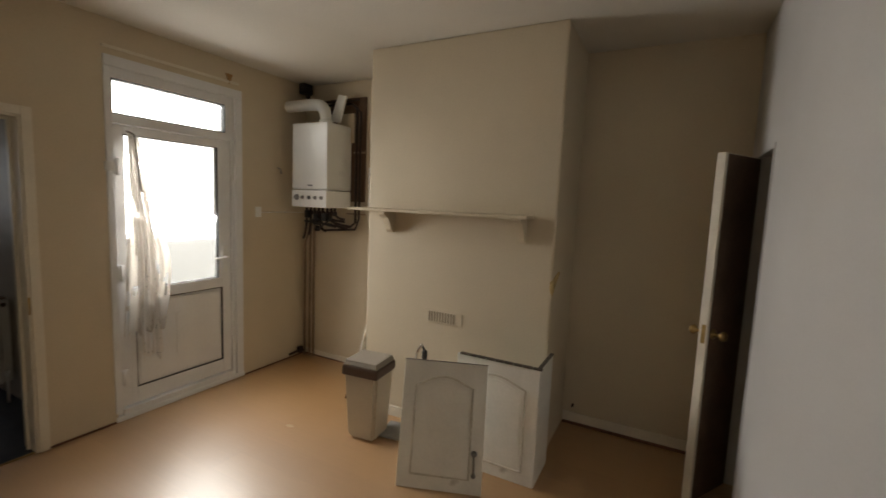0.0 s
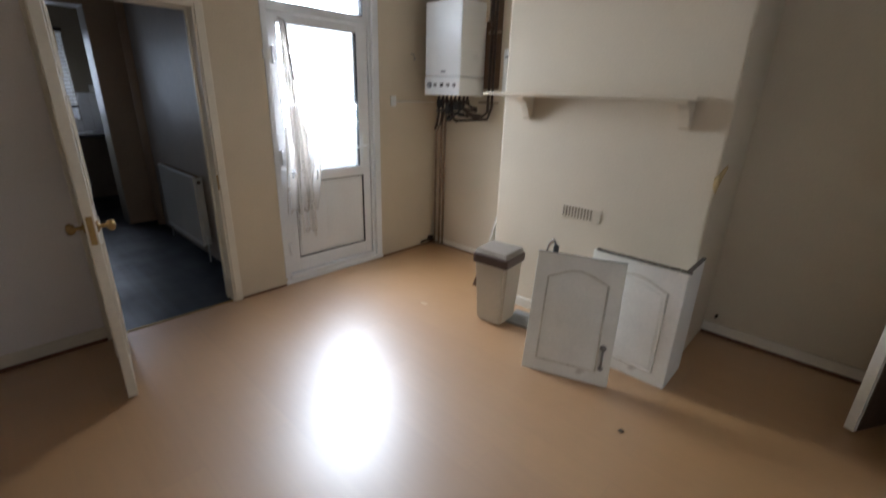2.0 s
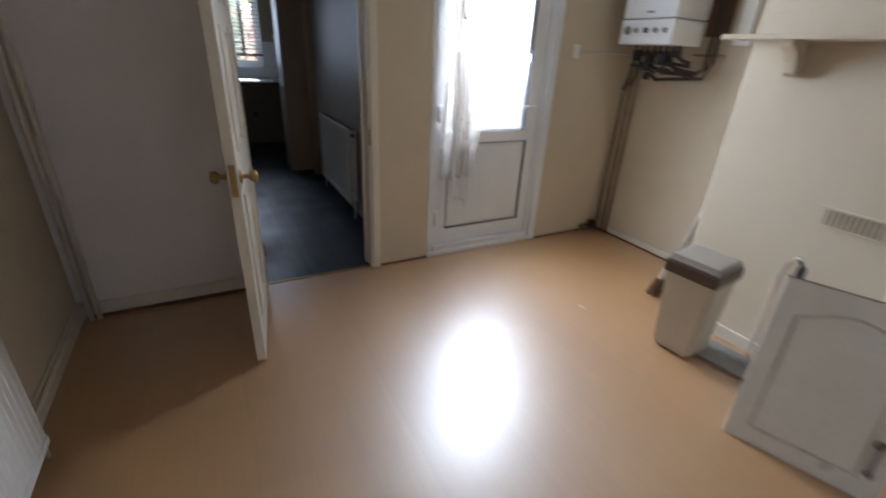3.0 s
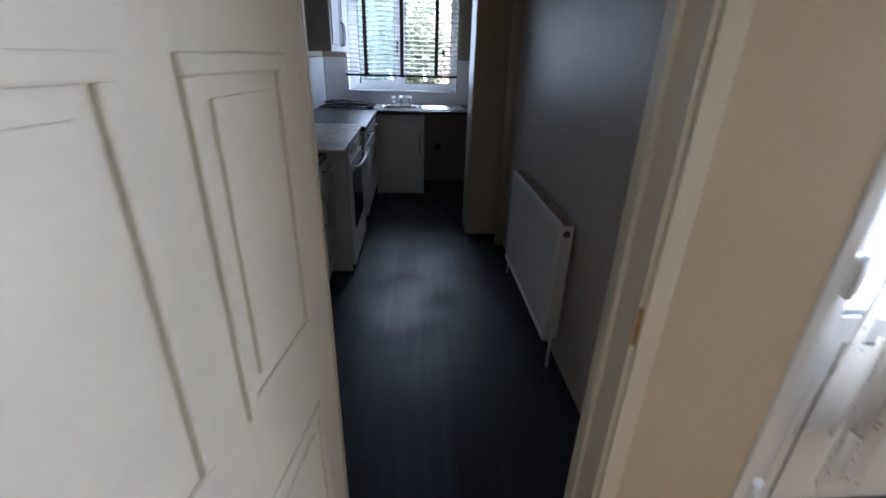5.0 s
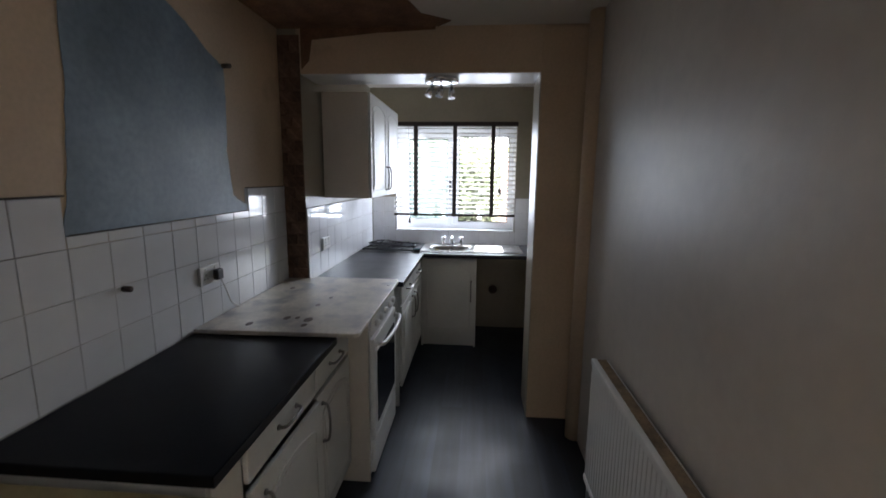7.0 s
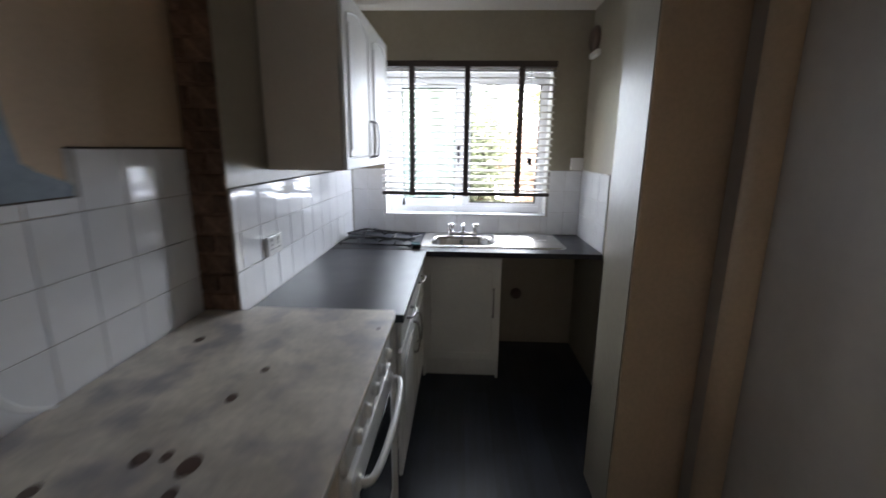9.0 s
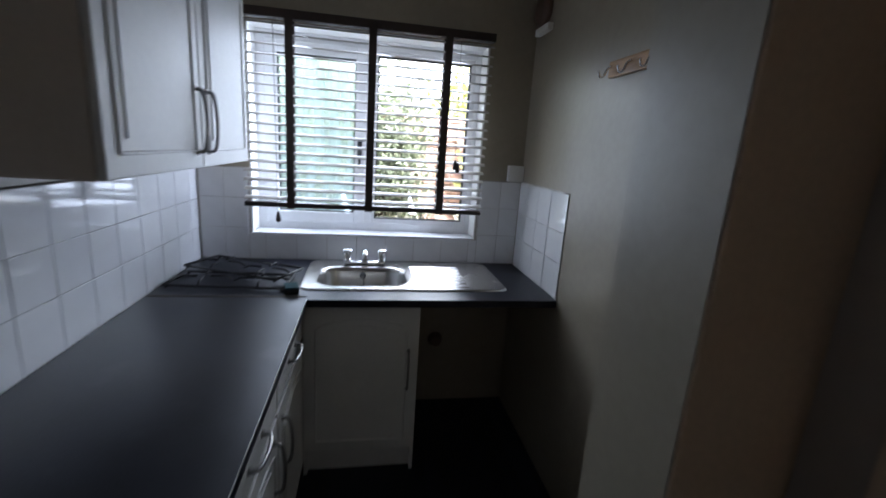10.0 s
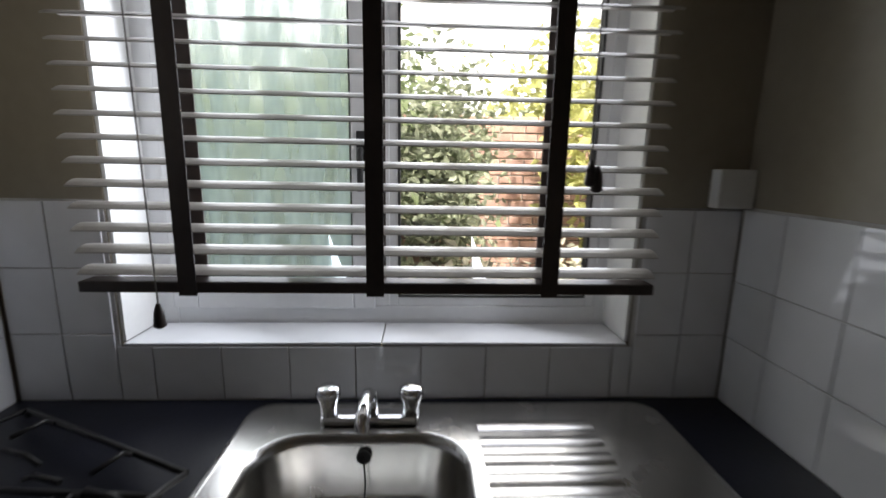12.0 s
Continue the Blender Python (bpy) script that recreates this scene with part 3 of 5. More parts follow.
pane = part("fanlight_pane", solid((-0.008, 0.008, 0.040, 0.838, 2.060, H2 - 0.12)), FROST, back_door, "obscured fanlight glass")
pane.visible_shadow = False
bm = bmesh.new()
for b in ((0.040, 0.838, 2.060, 2.067), (0.040, 0.838, H2 - 0.127, H2 - 0.12), (0.040, 0.047, 2.067, H2 - 0.127), (0.831, 0.838, 2.067, H2 - 0.127)):
    box(bm, 0.016, 0.05, *b)
part("fanlight_seal", bm, SEAL, back_door)
bm = solid((0.04, 0.05, 0.81, 0.845, 0.93, 1.15), bevel=0.004)
tube(bm, curve_pts([(0.048, 0.828, 1.06), (0.085, 0.828, 1.06), (0.092, 0.80, 1.06), (0.09, 0.71, 1.055)], 5), 0.0085, 8)
lathe(bm, [(0.009, 0), (0.009, 0.004)], (0.05, 0.828, 0.985), "x", 12)
part("handle", bm, WHITE, leaf, "white lever handle on a backplate")
for z in (0.30, 1.02, 1.72):
    bm = solid((0.055, 0.078, 0.03, 0.075, z - 0.05, z + 0.05), bevel=0.004)
    tube(bm, [(0.08, 0.048, z - 0.055), (0.08, 0.048, z + 0.055)], 0.009, 10)
    part("hinge", bm, UPVC, back_door)
structure("door_step", solid((WEST - 0.19, WEST + 0.012, BD0 - 0.01, BD1 + 0.02, 0.0, 0.035), bevel=0.005), UPVC, "white plastic threshold of the back door", "trim")
structure("door_reveal", solid((WEST - 0.2, WEST - 0.11, BD0 - 0.001, BD0 + 0.02, 0.035, BDTOP), (WEST - 0.2, WEST - 0.11, BD1 - 0.02, BD1 + 0.001, 0.035, BDTOP)), RENDERW, "rendered outer reveal of the back door", "trim")

# cupboard door beside the alcove
cupboard_door = thing("door_3", (EAST - 0.012, 2.945, 0), "off-white narrow cupboard door standing ajar", "door", kind="structure", turn=-121)
part("leaf", solid((0, 0.360, -0.024, 0.018, 0.01, 1.885), bevel=0.003), TRIM, cupboard_door)
# dark sheet puts the shade on the door's inner face into its colour
part("back_face", solid((0.004, 0.340, 0.0185, 0.0215, 0.014, 1.880)), BOARD, cupboard_door, "inner face coloured dark for its shade")
knob_pair(cupboard_door, 0.312, 0.95, -0.025, 0.023)
part("latch_plate", solid((0.359, 0.362, -0.01, 0.01, 0.90, 1.0)), BRASS, cupboard_door)
structure("cupboard_lining", solid((EAST - 0.004, EAST + 0.145, 2.540, 2.560, 0, 1.895), (EAST - 0.004, EAST + 0.145, 2.960, 2.980, 0, 1.895), (EAST - 0.004, EAST + 0.145, 2.540, 2.980, 1.895, 1.915)), WHITEWALL, "off-white lining of the cupboard opening", "door frame")

# skirtings
bm = bmesh.new()
for b in ((WEST, WEST + 0.014, SOUTH + 0.014, KD0 - 0.064, 0, 0.09), (WEST, EAST, SOUTH, SOUTH + 0.014, 0, 0.10), (-0.088, EAST, NORTH - 0.016, NORTH, 0, 0.085), (WEST + 0.014, -1.47, NORTH - 0.014, NORTH, 0, 0.055), (-1.45, -0.62, 2.585, 2.599, 0, 0.075)):
    box(bm, *b, bevel=0.004)
structure("baseboard", bm, TRIM, "low cream painted skirting board", "baseboard")
bm = bmesh.new()
for b in ((WEST + 0.014, WEST + 0.026, SOUTH + 0.03, KD0 - 0.064, 0, 0.020), (-0.086, EAST, NORTH - 0.03, NORTH - 0.016, 0, 0.018), (WEST, WEST + 0.012, KD1 + 0.065, BD0 - 0.012, 0, 0.010), (WEST, WEST + 0.012, BD1 + 0.02, NORTH - 0.02, 0, 0.010), (WEST + 0.014, -1.47, NORTH - 0.026, NORTH - 0.014, 0, 0.010)):
    box(bm, *b, bevel=0.002)
structure("floor_beading", bm, REDBEAD, "thin brown beading along the floor edge", "trim")
structure("picture_rail_batten", solid((WEST, WEST + 0.012, 1.50, 2.46, 2.452, 2.470), bevel=0.003), TRIM, "thin curtain batten over the back door", "trim")
bm = bmesh.new()
prism(bm, [(2.345, 2.520), (2.405, 2.520), (2.376, 2.445)], WEST + 0.001, WEST + 0.012, "x")
hook_b = thing("curtain_bracket", (0, 0, 0), "small brown curtain bracket above the back door", "bracket")
part("plate", bm, PINE, hook_b)

# ---- the room's fittings ----
# torn lace curtain on the back door
curtain = thing("lace_curtain", (WEST + 0.03, BD0, 0), "torn white lace curtain bunched beside the door glass", "curtain")
for nm, y_top, spread_top, y_low, spread_low, z_top, z_low, seed in (("net", 0.095, 0.05, 0.03, 0.28, 1.93, 0.60, 1), ("torn_edge", 0.09, 0.04, 0.13, 0.15, 1.94, 0.42, 5)):
    bm = bmesh.new()
    cols, rows = 22, 40
    grid = []
    for r in range(rows + 1):
        f = r / rows
        row = []
        for c in range(cols + 1):
            g = c / cols
            wide = spread_top + (spread_low - spread_top) * min(1, f * 1.7) * (1 - 0.35 * max(0, f - 0.7))
            y = y_top + (y_low - y_top) * f + wide * g + 0.012 * math.sin(f * 9 + seed) * g
            z = z_top + (z_low - z_top) * f - (0.06 * noise.noise((g * 6, seed, 0)) if f > 0.9 else 0)
            x = 0.022 + 0.020 * math.sin(g * 17 + seed + f * 2.2) * (0.4 + f * 0.6) + 0.008 * seed / 5 + 0.008 * noise.noise((g * 4, f * 6, seed))
            row.append(bm.verts.new((x, y, z)))
        grid.append(row)
    for r in range(rows):
        for c in range(cols):
            if noise.noise((c * 0.33, r * 0.21, seed * 3.1)) < 0.42 or r < 4:
                bm.faces.new((grid[r][c], grid[r][c + 1], grid[r + 1][c + 1], grid[r + 1][c])).smooth = True
    part(nm, bm, LACE_SHADED if nm == "net" else LACE, curtain)
bm = bmesh.new()
tube(bm, curve_pts([(0.015, 0.085, 1.95), (0.03, 0.11, 1.94), (0.03, 0.13, 1.90), (0.045, 0.15, 1.60), (0.04, 0.17, 1.57)], 5), 0.006, 8)
part("tie", bm, CORD, curtain, "knotted grey tie")

# boiler in the corner
boiler = thing("boiler", (-2.535, 2.877, 1.488), "white wall-hung gas boiler with a control panel", "boiler")
part("casing", solid((0, 0.412, 0, 0.315, 0.155, 0.73), bevel=0.012), WHITE, boiler)
panel_b = part("control_panel", solid((0, 0.412, -0.006, 0.315, 0.0, 0.150), bevel=0.010), WHITE, boiler)
for i, x in enumerate((0.065, 0.135, 0.21, 0.285, 0.355)):
    bm = bmesh.new()
    if i == 2:
        box(bm, x - 0.018, x + 0.018, -0.010, -0.006, 0.07, 0.10, bevel=0.002)
        part("display", bm, BLACK, panel_b, "small black display")
    else:
        r = 0.027 if i == 0 else 0.016
        lathe(bm, [(r, 0), (r, 0.004), (r * 0.75, 0.006), (r * 0.7, 0.018)], (x, -0.006, 0.085), "-y", 16)
        part("dial", bm, LABELGREY if i in (0,) else PEWTER, panel_b)
part("maker_plate", solid((0.19, 0.245, -0.003, 0.0, 0.185, 0.198)), LABELGREY, boiler)
bm = bmesh.new()
tube(bm, curve_pts([(0.28, 0.12, 0.73), (0.28, 0.12, 0.80), (0.24, 0.12, 0.88), (0.15, 0.115, 0.905), (-0.05, 0.11, 0.905), (-0.184, 0.11, 0.905)], 6), 0.05, 16)
lathe(bm, [(0.058, 0), (0.058, 0.03)], (0.28, 0.12, 0.735), "z", 18)
lathe(bm, [(0.062, 0), (0.062, 0.012)], (-0.184, 0.11, 0.905), "x", 18)
part("flue_elbow", bm, WHITE, boiler, "white bent flue pipe")
bm = bmesh.new()
prism(bm, [(0.25, 0.77), (0.36, 0.76), (0.43, 0.98), (0.35, 1.0)], 0.20, 0.225, "y")
part("flue_bracket", bm, WHITE, boiler)
for i, (x, drop, bend) in enumerate(((0.05, 0.30, -0.10), (0.10, 0.26, -0.08), (0.15, 0.17, 0.20), (0.20, 0.22, 0.03), (0.25, 0.12, 0.20), (0.30, 0.16, 0.22), (0.35, 0.19, 0.16), (0.39, 0.10, 0.06))):
    bm = bmesh.new()
    tube(bm, curve_pts([(x, 0.13, 0.01), (x, 0.13, -drop * 0.5), (x + bend * 0.4, 0.15, -drop * 0.85), (x + bend, 0.19, -drop)], 5), 0.011, 8)
    lathe(bm, [(0.017, 0), (0.019, 0.01), (0.019, 0.03), (0.014, 0.04)], (x, 0.13, -0.07), "z", 10)
    part("connector", bm, DARKPIPE, boiler)
bm = solid((0.155, 0.205, 0.10, 0.16, -0.16, -0.06), (0.27, 0.33, 0.08, 0.15, -0.12, -0.05), (0.06, 0.11, 0.09, 0.14, -0.10, -0.03), bevel=0.008)
tube(bm, [(0.05, 0.11, -0.13), (0.36, 0.12, -0.15)], 0.011, 8)
tube(bm, [(0.22, 0.09, -0.20), (0.38, 0.10, -0.09)], 0.009, 8)
lathe(bm, [(0.022, 0), (0.026, 0.02), (0.012, 0.05)], (0.18, 0.13, -0.215), "z", 12)
tube(bm, [(0.13, 0.10, -0.12), (0.25, 0.09, -0.10)], 0.010, 8)
part("valve", bm, IRON, boiler, "dark brass filling valve")

board = thing("backing_board", (-2.38, NORTH, 1.28), "dark brown backing board behind the boiler", "board")
part("panel", solid((0, 0.41, -0.016, -0.001, 0.27, 1.20), bevel=0.002), BOARD, board)
part("lining_panel", solid((0.10, 0.29, -0.035, -0.0165, 0.80, 1.06), bevel=0.003), CREAM, board, "cream offcut fixed to the board")
pipes_up = thing("boiler_pipework", (-2.70, NORTH, 0), "dark pipes running round the boiler and up to the ceiling", "pipes")
runs = (([(0.07, -0.05, TOP - 0.01), (0.09, -0.06, 2.50), (0.16, -0.06, 2.45), (0.68, -0.06, 2.45)], 0.013, DARKPIPE), ([(0.04, -0.10, TOP - 0.02), (0.10, -0.10, 2.50), (0.22, -0.05, 2.42), (0.60, -0.05, 2.42), (0.66, -0.05, 2.38), (0.66, -0.05, 1.36), (0.60, -0.05, 1.32), (0.34, -0.06, 1.32)], 0.012, DARKPIPE), ([(0.62, -0.05, 2.40), (0.70, -0.05, 2.34), (0.70, -0.05, 1.40), (0.66, -0.05, 1.30), (0.30, -0.05, 1.27)], 0.011, DARKPIPE), ([(0.62, -0.04, 1.99), (0.76, -0.04, 1.99)], 0.009, COPPER), ([(0.55, -0.04, 1.44), (0.76, -0.04, 1.44)], 0.008, COPPER))
for pts, r, mt in runs:
    bm = bmesh.new()
    tube(bm, pts, r, 8)
    part("pipe", bm, mt, pipes_up)
bm = solid((0.03, 0.10, -0.13, -0.02, TOP - 0.10, TOP - 0.001), bevel=0.01)
part("ceiling_sleeve", bm, IRON, pipes_up, "blackened sleeve where the pipes meet the ceiling")
downpipes = thing("heating_pipes", (-2.70, NORTH, 0), "dull copper heating pipes running down the corner", "pipes")
for x, y, top, lean in ((0.05, -0.055, 1.36, 0.10), (0.10, -0.04, 1.36, 0.03), (0.145, -0.035, 1.34, 0.02)):
    bm = bmesh.new()
    tube(bm, [(x, y, 0), (x, y, top - 0.22), (x + lean, y - 0.02, top - 0.05), (x + lean + 0.02, y - 0.03, top)], 0.011, 8)
    part("pipe", bm, COPPER, downpipes)
bm = bmesh.new()
tube(bm, curve_pts([(0.05, -0.06, 0.05), (0.03, -0.14, 0.05), (0.02, -0.22, 0.04)], 4), 0.012, 8)
box(bm, 0.01, 0.05, -0.12, -0.07, 0.03, 0.09, bevel=0.008)
part("stop_valve", bm, DARKPIPE, downpipes)

meter = thing("thermostat_strip", (-1.875, NORTH, 1.50), "narrow white control box beside the boiler", "control")
part("body", solid((-0.045, 0.045, -0.03, -0.001, 0.0, 0.36), bevel=0.006), WHITE, meter)
part("slot", solid((-0.03, 0.03, -0.033, -0.030, 0.29, 0.31)), LABELGREY, meter)
part("inset", solid((-0.03, 0.03, -0.034, -0.030, 0.03, 0.25), bevel=0.002), PANELW, meter)

# shelf on the breast
shelf = thing("wall_shelf", (-1.42, 2.60, 1.50), "cream painted shelf on shaped brackets", "shelf")
part("board", solid((-0.10, 1.20, -0.17, -0.001, 0.0, 0.02), bevel=0.004), CREAM, shelf)
for x in (0.17, 1.13):
    bm = bmesh.new()
    prism(bm, [(-0.001, 0), (-0.14, 0), (-0.135, -0.02), (-0.09, -0.045), (-0.06, -0.09), (-0.045, -0.13), (-0.02, -0.145), (-0.001, -0.145)], x - 0.025, x + 0.025, "x")
    part("bracket", bm, CREAM, shelf)

# air vent
vent = thing("air_vent", (-0.815, 2.60, 0.80), "cream plastic wall vent with upright slots", "vent")
part("plate", solid((-0.15, 0.15, -0.006, -0.001, -0.045, 0.045), bevel=0.002), CREAM, vent)
# slots are raised strips with the shade of the openings as their colour
for i in range(10):
    part("slot", solid((-0.105 + i * 0.021, -0.096 + i * 0.021, -0.008, -0.0062, -0.034, 0.034)), VENTSLOT, vent)

# light switch, hook
sw = thing("light_switch", (WEST, 2.645, 1.43), "white plastic light switch", "switch")
part("plate", solid((0.001, 0.010, -0.03, 0.03, -0.045, 0.045), bevel=0.003), WHITE, sw)
part("rocker", solid((0.010, 0.015, -0.008, 0.008, -0.018, 0.018), bevel=0.002), WHITE, sw)
hook = thing("wall_hook", (WEST, 2.86, 1.80), "small dark metal hook screwed to the wall", "hook")
bm = bmesh.new()
tube(bm, curve_pts([(0, 0, 0.03), (0.02, 0.01, 0.02), (0.028, 0.015, 0), (0.018, 0.02, -0.02), (0.03, 0.03, -0.012)], 4), 0.004, 6)
part("shank", bm, PEWTER, hook)
bell = thing("door_bell_box", (WEST, BD0 - 0.0, 1.72), "small white box beside the back door", "box")
part("body", solid((0.0125, 0.032, -0.03, 0.025, -0.03, 0.03), bevel=0.004), WHITE, bell)

cable = thing("surface_cable", (WEST, 2.675, 1.425), "thin white cable run from the switch to the boiler", "cable")
bm = bmesh.new()
tube(bm, [(0.006, 0.0, 0.0), (0.006, 0.25, 0.004), (0.006, 0.50, 0.0)], 0.0035, 6)
part("flex", bm, WHITE, cable)
for y in (0.08, 0.27, 0.45):
    part("clip", solid((0.001, 0.011, y - 0.004, y + 0.004, -0.006, 0.006), bevel=0.002), WHITE, cable)
pipe_end = thing("skirting_pipe_stub", (-0.02, NORTH - 0.016, 0.135), "short dark pipe stub poking out over the skirting", "pipe")
bm = bmesh.new()
tube(bm, [(0, 0.016, 0), (0, -0.012, 0.002), (0.006, -0.02, 0.022)], 0.008, 8)
part("stub", bm, DARKPIPE, pipe_end)

# pedal bin
dustbin = thing("waste_bin", (-1.195, 2.30, 0), "beige plastic waste bin with a brown rim and flip lid", "bin", turn=6)
bm = bmesh.new()
a = box(bm, -0.125, 0.125, -0.12, 0.12, 0.0, 0.46)
for v in bm.verts:
    if v.co.z < 0.1:
        v.co.x *= 0.80
        v.co.y *= 0.82
bmesh.ops.bevel(bm, geom=[e for e in bm.edges], offset=0.02, segments=3, affect="EDGES")
part("body", bm, BINBODY, dustbin)
part("rim", solid((-0.132, 0.132, -0.128, 0.128, 0.435, 0.50), bevel=0.014), BROWN, dustbin, "dark brown rim")
bm = bmesh.new()
box(bm, -0.125, 0.125, -0.12, 0.12, 0.495, 0.535, bevel=0.012)
for v in bm.verts:
    if v.co.z > 0.52:
        v.co.x *= 0.94
        v.co.y *= 0.93
part("lid", bm, BINLID, dustbin, "grey-beige lid")


def arched_front(parent, w, h, t, mt, handle_at=None, raised=0.004, arch=True, dirt=None):
    """A cabinet front in the plane y=0 facing -y, with a routed arch-headed panel."""
    part("slab", solid((0, w, 0, t, 0, h), bevel=0.004), mt, parent)
    m_, top = 0.075, h - 0.085
    line = [(m_, m_), (w - m_, m_), (w - m_, top - 0.05)]
    if arch:
        line += [(w - m_ - 0.04 - (w - 2 * m_ - 0.08) * k / 10, top - 0.035 + 0.04 * math.sin(math.pi * k / 10)) for k in range(11)]
    else:
        line += [(w - m_, top), (m_, top)]
    line += [(m_, top - 0.05)] if arch else []
    bm = bmesh.new()
    pts = [(x, -raised * 0.2, z) for x, z in line]
    tube(bm, pts + [pts[0]], 0.006, 6, caps=False)
    part("routed_moulding", bm, GRUBBY, parent, "grimy routed moulding")
    bm = bmesh.new()
    inner = [(w / 2 + (x - w / 2) * 0.86, h / 2 + (z - h / 2) * 0.90) for x, z in line]
    prism(bm, inner, -raised, 0.001, "y")
    part("raised_panel", bm, mt, parent)


# old cabinet carcass against the breast and a loose door leaning on it
carcass = thing("old_wall_cabinet", (-0.555, 2.31, 0), "old off-white cabinet carcass with a broken top edge", "cabinet")
part("side", solid((0.005, 0.021, 0.02, 0.295, 0, 0.52)), PANELW, carcass)
part("side", solid((0.484, 0.4995, 0.0185, 0.295, 0, 0.69)), PANELW, carcass)
part("base", solid((0.021, 0.487, 0.02, 0.295, 0.0, 0.018)), PANELW, carcass)
fr_ = new("front")
fr_.parent = carcass
arched_front(fr_, 0.50, 0.69, 0.018, PANELW)
for ob in list(fr_.children):
    ob.parent = carcass
bpy.data.objects.remove(fr_)
bm = bmesh.new()
for i in range(9):
    a = 0.02 + i * 0.055
    box(bm, a, a + 0.05 + 0.01 * noise.noise((i, 3, 1)), -0.003, 0.02, 0.688 + 0.003 * noise.noise((i, 0, 0)), 0.697 + 0.004 * noise.noise((i, 5, 0)))
for i in range(5):
    box(bm, 0.483, 0.5015, 0.02 + i * 0.056, 0.075 + i * 0.056, 0.690, 0.699 + 0.005 * noise.noise((i, 9, 2)))
part("broken_edge", bm, GRIME, carcass, "dark chipped top edge")

lean = thing("loose_cabinet_door", (0, 0, 0), "off-white arched cabinet door leaning on the old cabinet", "cabinet door", m=Matrix.Translation((-0.727, 1.941, 0)) @ pose(0, 0, 0, 0, 0, 19.8) @ pose(0, 0, 0, -14.0, 0, 0))
arched_front(lean, 0.475, 0.692, 0.018, PANELW)
bm = bmesh.new()
lathe(bm, [(0.016, 0), (0.018, 0.004), (0.010, 0.014), (0.014, 0.020), (0.004, 0.024)], (0.425, 0, 0.215), "-y", 14)
tube(bm, [(0.425, -0.012, 0.215), (0.427, -0.010, 0.10)], 0.006, 8)
lathe(bm, [(0.012, 0), (0.014, 0.004), (0.008, 0.014)], (0.427, 0, 0.10), "-y", 12)
part("handle", bm, PEWTER, lean, "dull metal bar handle")
part("worn_edge", solid((0.0, 0.475, 0.001, 0.017, 0.691, 0.695)), GRIME, lean)

stub = thing("capped_gas_pipe", (-0.90, 2.50, 0), "bent chrome pipe with a black cap at the breast", "pipe")
bm = bmesh.new()
tube(bm, curve_pts([(-0.075, 0.06, 0), (-0.075, 0.06, 0.36), (-0.07, 0.03, 0.49), (-0.04, 0.0, 0.57), (-0.008, 0.0, 0.62)], 5), 0.010, 8)
part("pipe", bm, CHROME, stub)
bm = bmesh.new()
lathe(bm, [(0.016, 0), (0.018, 0.01), (0.018, 0.05), (0.010, 0.06)], (0.012, 0.0, 0.525), "z", 12)
tube(bm, [(-0.012, 0, 0.615), (0.012, 0, 0.58)], 0.007, 8)
part("cap", bm, BLACK, stub, "black plastic cap")
hearth = thing("hearth_tile", (-0.98, 2.42, 0), "grey loose tile lying on the floor", "tile", turn=8)
part("slab", solid((-0.15, 0.15, -0.10, 0.10, 0.001, 0.018), bevel=0.003), CONCRETE, hearth)
sliver = thing("broken_skirting", (-1.62, 2.63, 0), "splintered length of old skirting leaning on the breast", "board")
bm = bmesh.new()
prism(bm, [(0.0, 0.13), (0.016, 0.13), (0.142, 0.60), (0.150, 0.66), (0.128, 0.61)], 0.0, 0.085, "y")
part("board", bm, GRUBBY, sliver)
bm = bmesh.new()
prism(bm, [(-0.05, 0.0), (0.0, 0.0), (0.020, 0.129), (-0.006, 0.129), (-0.03, 0.06)], -0.01, 0.10, "y")
part("broken_end", bm, BOARD, sliver, "bare brown broken end")
gouge = thing("plaster_gouge", (-0.09, 2.60, 1.12), "brown gouge of broken plaster on the breast corner", "damage", kind="structure")
bm = bmesh.new()
prism(bm, [(0.0, -0.075), (0.03, -0.05), (0.09, 0.0), (0.17, 0.045), (0.15, 0.06), (0.06, 0.045), (0.01, 0.03)], 0.001, 0.006, "x")
prism(bm, [(0.004, -0.075), (-0.012, -0.04), (-0.014, 0.01), (0.004, 0.03)], -0.005, 0.0, "y")
part("plaster", bm, RAWPLASTER, gouge)

# radiators


